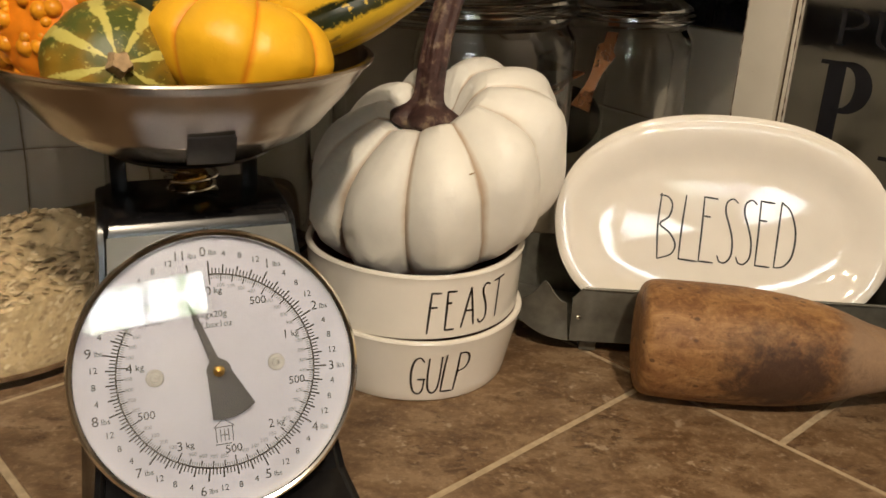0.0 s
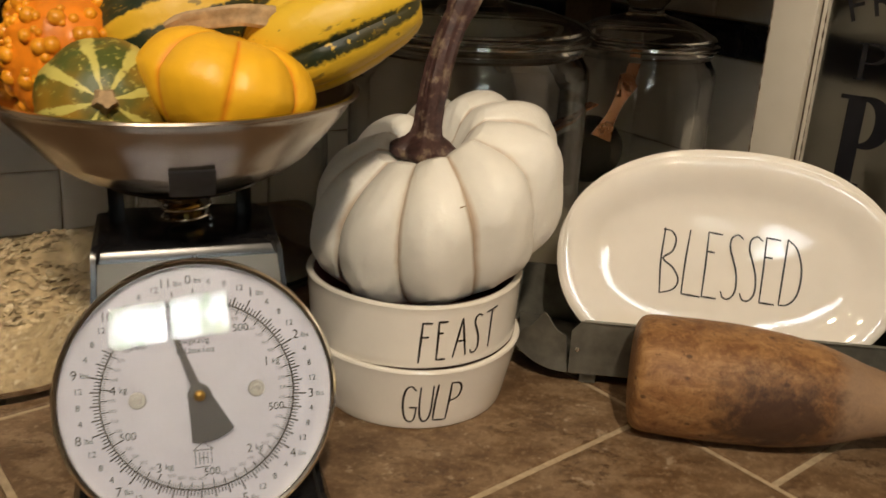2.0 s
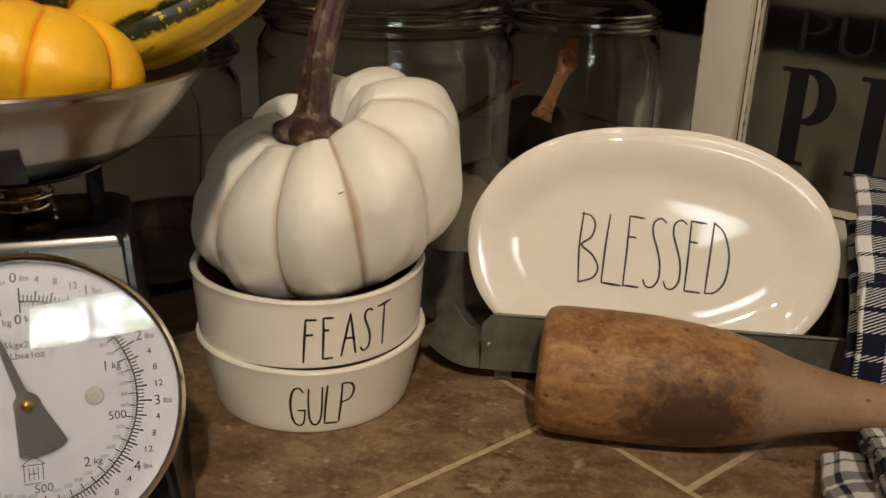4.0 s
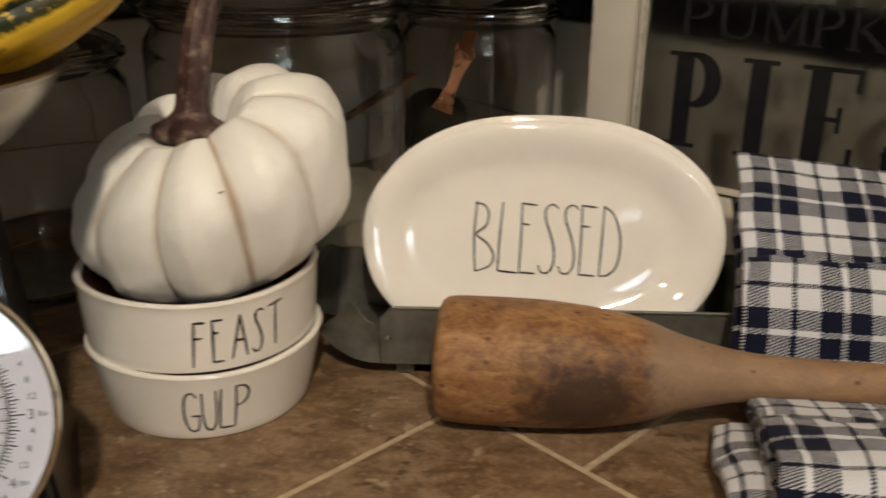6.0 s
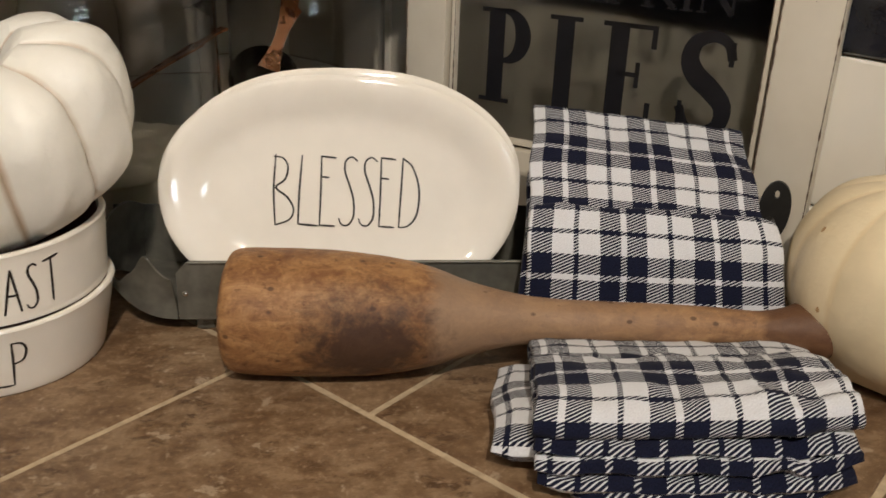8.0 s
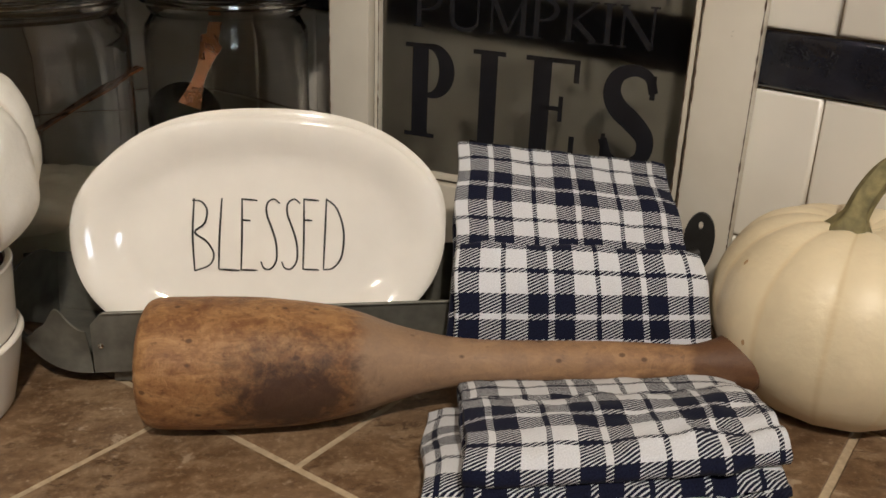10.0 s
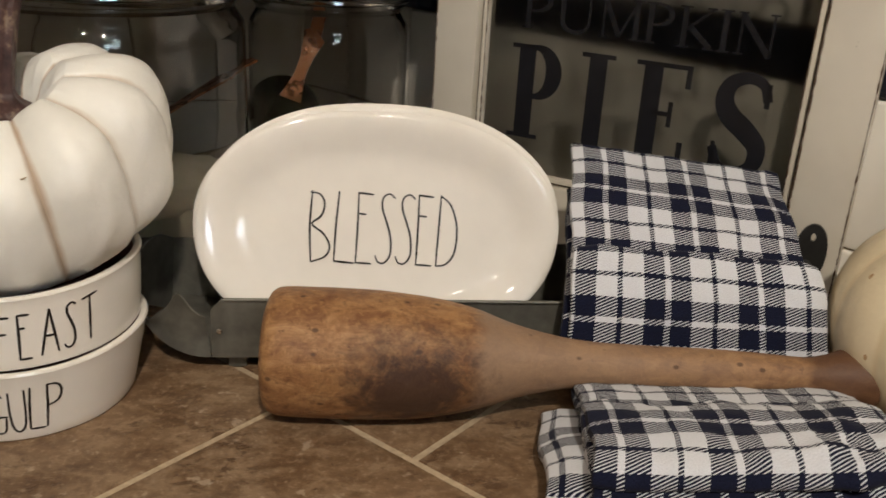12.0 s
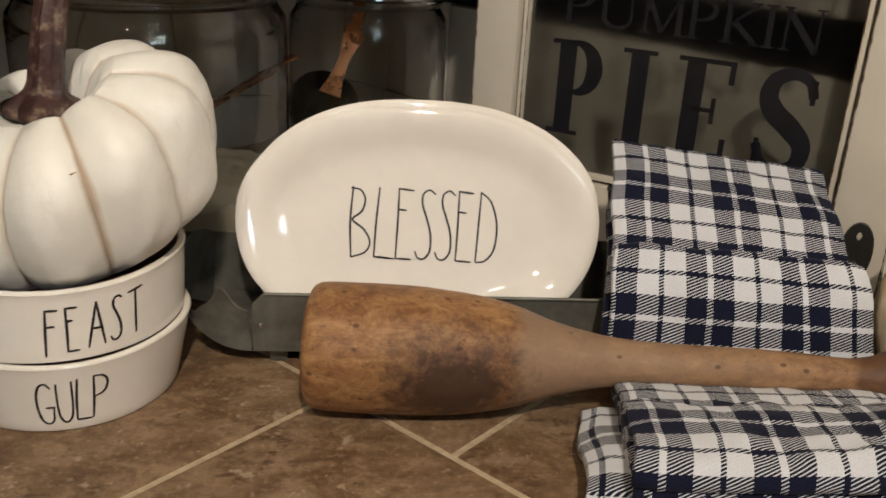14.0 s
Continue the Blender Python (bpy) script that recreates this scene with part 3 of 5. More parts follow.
# ---- handwritten letters: thin strokes in a unit-high box ----
def hand_letters():
    L = {}
    L["B"] = (0.30, [[(0.02, 0), (0.0, 0.5), (0.03, 1.0)], smooth2([(0.0, 0.97), (0.13, 0.95), (0.20, 0.83), (0.16, 0.65), (0.03, 0.53), (0.19, 0.40), (0.28, 0.23), (0.22, 0.08), (0.02, 0.0)])])
    L["L"] = (0.26, [[(0.06, 1.0), (0.02, 0.5), (0.0, 0.02)], [(0.0, 0.02), (0.28, 0.0)]])
    L["E"] = (0.24, [[(0.03, 1.0), (0.02, 0.5), (0.0, 0.0)], [(0.02, 0.99), (0.24, 0.97)], [(0.02, 0.70), (0.14, 0.69)], [(0.0, 0.01), (0.22, 0.0)]])
    L["S"] = (0.24, [smooth2([(0.26, 0.93), (0.18, 0.99), (0.09, 0.93), (0.08, 0.78), (0.14, 0.60), (0.20, 0.38), (0.20, 0.14), (0.12, 0.02), (0.03, 0.03), (-0.01, 0.12)])])
    L["D"] = (0.29, [[(0.06, 1.0), (0.03, 0.5), (0.0, 0.0)], smooth2([(0.06, 0.99), (0.20, 0.86), (0.29, 0.55), (0.26, 0.20), (0.14, 0.03), (0.0, 0.0)])])
    L["F"] = (0.26, [[(0.08, 1.0), (0.04, 0.5), (0.0, -0.05)], [(0.06, 0.99), (0.30, 0.97)], [(0.04, 0.62), (0.22, 0.62)]])
    L["A"] = (0.30, [[(0.0, 0.0), (0.10, 0.5), (0.20, 1.0)], [(0.20, 1.0), (0.26, 0.5), (0.32, 0.0)], [(0.09, 0.42), (0.27, 0.40)]])
    L["T"] = (0.32, [[(0.0, 0.97), (0.34, 1.02)], [(0.17, 1.0), (0.16, 0.5), (0.15, 0.0)]])
    L["G"] = (0.32, [smooth2([(0.28, 0.85), (0.20, 0.97), (0.09, 0.92), (0.02, 0.70), (0.0, 0.40), (0.04, 0.12), (0.14, 0.01), (0.25, 0.08), (0.29, 0.38)]), [(0.14, 0.40), (0.32, 0.40)]])
    L["U"] = (0.28, [smooth2([(0.02, 0.95), (0.0, 0.5), (0.02, 0.15), (0.10, 0.01), (0.20, 0.06), (0.26, 0.30), (0.28, 0.97)])])
    L["P"] = (0.30, [[(0.04, 1.0), (0.03, 0.5), (0.0, 0.0)], smooth2([(0.03, 0.99), (0.20, 0.96), (0.28, 0.80), (0.22, 0.58), (0.03, 0.50)])])
    return L


def smooth2(pts):
    return [(p.x, p.y) for p in smooth_path([(x, y, 0) for x, y in pts], 4)]


HAND = hand_letters()


def hand_word(word, height, total, stroke, place):
    """Letters of a word, its left foot at (0, 0), stretched to the given total width."""
    widths = [HAND[c][0] for c in word]
    gap = (total / height - sum(widths)) / max(1, len(word) - 1)
    bm, x = bmesh.new(), 0.0
    for c, w in zip(word, widths):
        for line in HAND[c][1]:
            if len(line) < 6:
                line = [(p.x, p.y) for p in smooth_path([(a, b, 0) for a, b in line], 5)] if len(line) > 2 else [tuple(Vector(line[0]).lerp(Vector(line[1]), k / 6)) for k in range(7)]
            pts = [((x + a) * height, b * height) for a, b in line]
            ribbon(bm, pts, lambda f: stroke * (0.75 + 0.35 * math.sin(math.pi * f)), place)
        x += w + gap
    bmesh.ops.recalc_face_normals(bm, faces=bm.faces)
    return bm


# ---- stoneware bowls ----
def bowl(word, label, m, a0, a1, z0, z1, slant, rb=0.085, hh=0.064):
    t = thing("pet_bowl", m, label, "bowl", "stacked bowls")
    rt = 0.0972
    out = [(0.0, 0.0), (rb - 0.005, 0.0), (rb - 0.0012, 0.0012), (rb + 0.0003, 0.004)]
    out += [(rb + (rt - rb) * k / 8, 0.004 + (hh - 0.008) * k / 8) for k in range(1, 9)]
    out += [(rt + 0.0007, hh - 0.0022), (rt - 0.0002, hh - 0.0004), (rt - 0.0024, hh), (rt - 0.0048, hh - 0.0008), (rt - 0.0058, hh - 0.003)]
    wob = lambda a, r, z: (r * (1 + 0.0035 * math.sin(2 * a + 1) + 0.002 * math.sin(5 * a)), z + (0.0009 * math.sin(3 * a + 2) if z > 0.05 else 0))
    body = part("body", lathe(out, 96, wobble=wob), M_CERAMIC, t)
    inner = [(rt - 0.0058, hh - 0.003), (rb - 0.004, 0.012), (0.07, 0.008), (0.0, 0.008)]
    part("inside", lathe(inner, 72), M_REDIN, t, "dark reddish inside")

    def place(x, y):
        z = z0 + y
        f = x / total
        z += slant * f
        a = radians(a0 + (a1 - a0) * f)
        r = (rb + (rt - rb) * (z - 0.004) / (hh - 0.008)) * (1 + 0.0035 * math.sin(2 * a + 1) + 0.002 * math.sin(5 * a)) + 0.0005
        return (r * math.cos(a), r * math.sin(a), z)

    total = radians(a1 - a0) * 0.092
    part("lettering", hand_word(word, z1 - z0, total, 0.0018, place), M_INK, body, "thin black handwritten lettering")
    return t


bowl("GULP", "ivory glazed stoneware bowl lettered GULP, on the counter", pose(-0.0235, 0.7455, 0.0), -89, -57, 0.009, 0.049, 0.002)
bowl("FEAST", "ivory glazed stoneware bowl lettered FEAST, holding a pumpkin", pose(-0.0250, 0.7470, 0.0626), -81, -37.5, 0.0085, 0.0445, 0.004, 0.0942, 0.0598)


# ---- pumpkins ----
PUMP_AT, PUMP_R, PUMP_H = (-0.0111, 0.7615, 0.1816, 18.0, -4.0, 0.0), 0.1150, 0.0695
def ribbed(profile, lobes, phase, depth, sharp, steps, bulge=0.0, seed=0.0, lumps=0.0):
    def wob(a, r, z):
        g = abs(math.sin(lobes / 2 * (a + phase + 0.02 * math.sin(3 * a + seed))))
        k = 1 - depth * (1 - g ** sharp)
        k *= 1 + 0.012 * math.sin(2 * a + seed) + 0.008 * math.sin(5 * a + 2 * seed)
        if lumps:
            k += lumps * (noise.noise((5.5 * math.cos(a), 5.5 * math.sin(a), z * 40 + seed)) + 0.45 * noise.noise((13 * math.cos(a), 13 * math.sin(a), z * 100)))
        return r * k, z + bulge * (g ** sharp - 0.7) * min(1.0, r / 0.04)
    return lathe(profile, steps, wobble=wob)


def curve_profile(points, n=5):
    return [(max(0.0, p.x), p.y) for p in smooth_path([(r, z, 0) for r, z in points], n)]


def white_pumpkin():
    m = pose(*PUMP_AT)
    t = thing("decorative_pumpkin", m, "matt white ribbed decorative pumpkin sitting tilted in a bowl", "pumpkin")
    rr, hh, p = PUMP_R, PUMP_H, 2.6
    prof = [(0.0, -hh * 0.90), (0.020, -hh * 0.93), (0.045, -hh * 0.965)]
    for k in range(-62, 66, 4):
        q = radians(k)
        e = p if k > 0 else 2.75
        prof.append((rr * math.cos(q) ** (2 / e), hh * math.copysign(abs(math.sin(q)) ** (2 / e), q)))
    prof += curve_profile([(0.050, hh * 0.965), (0.038, hh * 0.88), (0.027, hh * 0.68), (0.015, hh * 0.54), (0.0, hh * 0.50)], 4)
    bm = ribbed(prof, 10, radians(30.0), 0.150, 0.60, 300, 0.008, 0.6, 0.019)
    for v in bm.verts:  # one shoulder grew higher than the other
        v.co.z += (0.12 + 0.12 * min(1.0, max(0.0, v.co.z / 0.04 + 0.5))) * v.co.x
    inv = m.inverted()
    spot = inv @ Vector((0.023, 0.658, 0.206))
    mark = min((v.co.copy() for v in bm.verts), key=lambda c: (c - spot).length)
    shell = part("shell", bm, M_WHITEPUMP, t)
    part("nick", tube([mark + Vector((-0.0040, 0, -0.0014)), mark, mark + Vector((0.0040, 0, 0.0016))], [0.0003, 0.0006, 0.0004], 8), M_TANSTEM, shell, "small scratched nick")
    path = [inv @ q for q in smooth_path([(-0.0215, 0.745, 0.208), (-0.0205, 0.745, 0.220), (-0.0195, 0.745, 0.232), (-0.0185, 0.746, 0.246), (-0.016, 0.748, 0.266), (-0.011, 0.752, 0.297), (-0.002, 0.757, 0.330), (0.011, 0.763, 0.360)], 5)]
    n = len(path)
    rad = []
    for i in range(n):
        f = i / (n - 1)
        rad.append(0.0104 + 0.0165 * math.exp(-(abs(f - 0.25) / 0.11) ** 2.6) + 0.0025 * (1 - f) + (0.0018 if f > 0.93 else 0))
    part("stem", tube(path, rad, 40, lobes=lambda a, f: 1 + (0.16 * (1 - f) + 0.04) * math.sin(5 * a + 1.5 * f) + 0.05 * math.sin(11 * a + 9 * f) + 0.07 * noise.noise((3 * math.cos(a), 3 * math.sin(a), 14 * f))), M_STEM, t, "curved mottled purple-brown stem")


white_pumpkin()


def cream_pumpkin():
    t = thing("pumpkin", pose(0.745, 0.660, 0.0), "cream-white real pumpkin with brown specks, on the counter", "pumpkin")
    prof = curve_profile([(0.0, 0.006), (0.030, 0.001), (0.058, 0.005), (0.088, 0.030), (0.104, 0.062), (0.108, 0.090), (0.102, 0.122), (0.082, 0.150), (0.054, 0.164), (0.028, 0.166), (0.012, 0.161), (0.0, 0.160)], 5)
    part("shell", ribbed(prof, 12, 0.2, 0.022, 0.8, 192, 0.0018, 2.0), M_REALPUMP, t)
    path = smooth_path([(-0.018, -0.008, 0.160), (-0.014, -0.008, 0.175), (-0.006, -0.006, 0.192), (0.008, -0.003, 0.208), (0.026, 0.0, 0.219)], 5)
    n = len(path)
    part("stem", tube(path, [0.0095 + 0.010 * max(0, 1 - 4 * i / n) for i in range(n)], 30, lobes=lambda a, f: 1 + 0.13 * math.sin(5 * a + 1.2 * f)), M_GREENSTEM, t, "ridged olive-brown stem")


cream_pumpkin()


# ---- oval plates ----
def oval_plate(m, lettered, label):
    t = thing("oval_plate", m, label, "plate", "oval plates")
    hx, hy = 0.1605, 0.1040
    prof = [(0.0, 0.0), (0.30, 0.0), (0.58, 0.0), (0.66, 0.0003), (0.72, 0.0014), (0.77, 0.0038), (0.82, 0.0072), (0.87, 0.0100), (0.92, 0.0118), (0.96, 0.0124), (0.985, 0.0120), (1.0, 0.0104), (0.998, 0.0082), (0.98, 0.0066),
            (0.93, 0.0048), (0.85, 0.0018), (0.78, -0.0022), (0.72, -0.0052), (0.66, -0.0065), (0.62, -0.0085), (0.59, -0.0085), (0.57, -0.0065), (0.0, -0.0065)]
    bm = bmesh.new()
    steps, rings = 128, []
    for r, z in prof:
        if r == 0:
            rings.append([bm.verts.new((0, 0, z))])
            continue
        ring = []
        for k in range(steps):
            a = 2 * math.pi * k / steps
            inset = (1 - r) * 0.135
            ex, ey = (hx - inset, hy - inset) if r > 0.5 else ((hx - 0.0675) * r / 0.5, (hy - 0.0675) * r / 0.5)
            n = 2.18
            c, s = math.cos(a), math.sin(a)
            q = (abs(c) ** n + abs(s) ** n) ** (-1 / n)
            wv = 1 + 0.004 * math.sin(3 * a + 0.7) + 0.003 * math.sin(7 * a)
            ring.append(bm.verts.new((ex * q * c * wv, ey * q * s * wv, z + 0.0007 * math.sin(4 * a) * r)))
        rings.append(ring)
    for p, q in zip(rings, rings[1:]):
        for k in range(steps):
            j = (k + 1) % steps
            if len(p) == 1:
                bm.faces.new((p[0], q[k], q[j]))
            elif len(q) == 1:
                bm.faces.new((p[k], q[0], p[j]))
            else:
                bm.faces.new((p[k], q[k], q[j], p[j]))
    bmesh.ops.recalc_face_normals(bm, faces=bm.faces)
    body = part("dish", bm, M_CERAMIC, t)
    if lettered:
        part("lettering", hand_word("BLESSED", 0.0635, 0.131, 0.0017, lambda x, y: (x - 0.0605, y - 0.0305 - 0.012 * x, 0.0006)), M_INK, body, "thin black handwritten lettering")
    return t


PLATE_TILT = pose(0.267, 0.8105, 0.120, 70, 0, -3.4)
oval_plate(PLATE_TILT @ pose(0, -0.0035, 0), True, "ivory glazed oval plate lettered BLESSED, leaning in the tray")
oval_plate(PLATE_TILT @ pose(0.0035, 0.0060, -0.0215), False, "ivory glazed oval plate leaning behind the lettered plate")


# ---- galvanised tray ----
def sheet(bm, grid, thick):
    """A thin sheet from a grid of points, thickened both ways."""
    rows, cols = len(grid), len(grid[0])
    nrm = {}
    for i in range(rows):
        for j in range(cols):
            du = Vector(grid[min(i + 1, rows - 1)][j]) - Vector(grid[max(i - 1, 0)][j])
            dv = Vector(grid[i][min(j + 1, cols - 1)]) - Vector(grid[i][max(j - 1, 0)])
            nrm[i, j] = du.cross(dv).normalized()
    top = [[bm.verts.new(Vector(grid[i][j]) + nrm[i, j] * thick / 2) for j in range(cols)] for i in range(rows)]
    bot = [[bm.verts.new(Vector(grid[i][j]) - nrm[i, j] * thick / 2) for j in range(cols)] for i in range(rows)]
    for i in range(rows - 1):
        for j in range(cols - 1):
            bm.faces.new((top[i][j], top[i + 1][j], top[i + 1][j + 1], top[i][j + 1]))
            bm.faces.new((bot[i][j], bot[i][j + 1], bot[i + 1][j + 1], bot[i + 1][j]))
    for i in range(rows - 1):
        bm.faces.new((top[i][0], bot[i][0], bot[i + 1][0], top[i + 1][0]))
        bm.faces.new((top[i][-1], top[i + 1][-1], bot[i + 1][-1], bot[i][-1]))
    for j in range(cols - 1):
        bm.faces.new((top[0][j], top[0][j + 1], bot[0][j + 1], bot[0][j]))
        bm.faces.new((top[-1][j], bot[-1][j], bot[-1][j + 1], top[-1][j + 1]))
    bmesh.ops.recalc_face_normals(bm, faces=bm.faces)
    return bm


def tray():
    t = thing("metal_tray", pose(0.124, 0.7615, 0.0, 0, 0, -1.9), "weathered grey galvanised metal tray holding plates", "tray")
    long, deep, hf, hb = 0.535, 0.112, 0.0705, 0.082
    grid = []
    for i in range(61):
        x = long * i / 60
        drop = 0.010 - math.sqrt(max(0, 0.010 ** 2 - max(0, 0.010 - x) ** 2))
        grid.append([(x, 0.0008 * math.sin(9 * x), z) for z in (0.016, 0.030, 0.045, 0.060 - drop * 0.5, hf - 0.002 - drop, hf - drop)])
    part("front_panel", sheet(bmesh.new(), grid, 0.0016), M_ZINC, t)
    rim = smooth_path([(0.011, -0.0006, hf), (0.2, -0.0006, hf + 0.0003), (long, -0.0006, hf)], 12)
    part("rolled_edge", tube(rim, 0.0016, 10), M_ZINC, t)
    part("back_panel", sheet(bmesh.new(), [[(-0.078 + (long + 0.078) * i / 20, deep + 0.001 * math.sin(i), z) for z in (0.016, 0.04, hb)] for i in range(21)], 0.0016), M_ZINC, t)
    part("bottom", sheet(bmesh.new(), [[(-0.05 + (long + 0.05) * i / 10, 0.001 + 0.02 * (i == 0) + (deep - 0.002 - 0.02 * (i == 0)) * j / 4, 0.0170 + 0.008 * (i == 0)) for j in range(5)] for i in range(11)], 0.0016), M_ZINC, t)
    part("end_panel", sheet(bmesh.new(), [[(long, deep * i / 12, 0.016 * (1 - z) + z * (0.070 + 0.012 * math.sin(math.pi * i / 12))) for z in (0.02, 0.5, 1.0)] for i in range(13)], 0.0016), M_ZINC, t)
    # the flared, cut end: bent sheet that curls up and back
    g = []
    for i in range(31):
        f = i / 30
        x = -0.001 - 0.078 * f ** 0.85
        y = 0.0 + 0.045 * f ** 2.2
        lo = 0.016 + 0.042 * f ** 1.8
        hi = 0.058 + 0.017 * math.exp(-((f - 0.22) / 0.10) ** 2) - 0.004 * math.exp(-((f - 0.0) / 0.06) ** 2) - 0.012 * math.exp(-((f - 0.58) / 0.12) ** 2) + 0.022 * max(0, f - 0.62)
        g.append([(x - 0.004 * k, y + 0.003 * math.sin(3 * k), lo + (hi - lo) * k) for k in (0, 0.25, 0.5, 0.75, 1.0)])
    part("flared_end", sheet(bmesh.new(), g, 0.0018), M_ZINC, t, "bent and cut flared end")
    g = []
    for i in range(15):
        f = i / 14
        g.append([(-0.079 + 0.024 * f + 0.006 * k, 0.045 + 0.066 * f, 0.048 - 0.040 * f + 0.044 * k * (0.8 + 0.4 * math.sin(2.6 * f)) + 0.03 * f * k) for k in (0, 0.33, 0.66, 1.0)])
    part("end_flap", sheet(bmesh.new(), g, 0.0018), M_ZINC, t)
    for x, y in ((0.02, 0.02), (0.02, 0.09), (long - 0.03, 0.02), (long - 0.03, 0.09)):
        part("foot", box(x - 0.008, x + 0.008, y - 0.008, y + 0.008, 0.0, 0.0165, 0.001), M_ZINC, t)
    rv = lathe([(0.0, 0.0022), (0.0014, 0.0019), (0.0024, 0.0010), (0.0028, 0.0)], 16)
    bmesh.ops.transform(rv, matrix=pose(0.007, -0.001, 0.041, 90), verts=rv.verts)
    part("rivet", rv, M_CHROME, t, "shiny round rivet")
    # upright black handle plate with a hole at the far end
    bm = bmesh.new()
    outer = [(0.0145 * math.cos(a) * (1 + 0.1 * math.sin(a)), 0.031 * math.sin(a)) for a in (2 * math.pi * k / 40 for k in range(40))]
    inner = [(0.0022 * math.cos(a), 0.018 + 0.0042 * math.sin(a)) for a in (2 * math.pi * k / 40 for k in range(40))]
    for y in (-0.0022, 0.0022):
        o = [bm.verts.new((x, y, z)) for x, z in outer]
        n = [bm.verts.new((x, y, z)) for x, z in inner]
        for k in range(40):
            j = (k + 1) % 40
            bm.faces.new((o[k], o[j], n[j], n[k]))
    vs = list(bm.verts)
    for base in (0, 40):
        for k in range(40):
            j = (k + 1) % 40
            bm.faces.new((vs[base + k], vs[base + j], vs[80 + base + j], vs[80 + base + k]))
    bmesh.ops.recalc_face_normals(bm, faces=bm.faces)
    hd = part("handle_plate", bm, M_IRON, t, "black iron handle plate with a slot")
    hd.matrix_local = pose(0.556, 0.060, 0.096, 0, 0, -30)
    part("handle_strap", tube([(0.533, 0.056, 0.075), (0.545, 0.057, 0.082), (0.556, 0.058, 0.086)], 0.006, 10), M_IRON, t)


tray()


# ---- wooden pestle ----
def pestle():
    a, b = Vector((0.1735, 0.7040, 0.0530)), Vector((0.654, 0.650, 0.0500))
    d = (b - a).normalized()
    side = Vector((0, 0, 1)).cross(d).normalized()
    m = Matrix((d, side, d.cross(side))).transposed().to_4x4()
    m.translation = a
    t = thing("wooden_pestle", m, "large old worn wooden pestle lying across a folded towel", "pestle")
    prof = [(0.0, -0.0008), (0.020, -0.0010), (0.036, -0.0002), (0.0435, 0.0022), (0.0478, 0.006), (0.0500, 0.014), (0.0506, 0.035), (0.0500, 0.070), (0.0488, 0.100), (0.0464, 0.126), (0.0425, 0.150), (0.0370, 0.172),
            (0.0296, 0.194), (0.0234, 0.214), (0.0194, 0.236), (0.0173, 0.262), (0.0166, 0.300), (0.0164, 0.345), (0.0153, 0.385), (0.0138, 0.412), (0.0136, 0.428), (0.0165, 0.444), (0.0215, 0.458), (0.0252, 0.468), (0.0262, 0.474), (0.0235, 0.4792), (0.0, 0.4805)]
    prof = [(r, z * 1.022 if z > 0.2 else z) for r, z in prof]
    prof = [prof[0]] + curve_profile(prof[1:-1], 4) + [prof[-1]]
    wob = lambda q, r, z: (r * (1.035 + 0.012 * math.sin(2 * q + 9 * z) + 0.014 * noise.noise((2.2 * math.cos(q), 2.2 * math.sin(q), 18 * z)) + 0.005 * noise.noise((9 * math.cos(q), 9 * math.sin(q), 70 * z))), z)
    bm = lathe(prof, 72, wobble=wob)
    bmesh.ops.transform(bm, matrix=pose(0, 0, 0, 0, 90, 0), verts=bm.verts)
    part("body", bm, M_WOOD, t)


pestle()


# ---- folded towel ----
TO, TX, TY = Vector((0.409, 0.647)), Vector((0.997, -0.080)), Vector((0.200, 0.980))


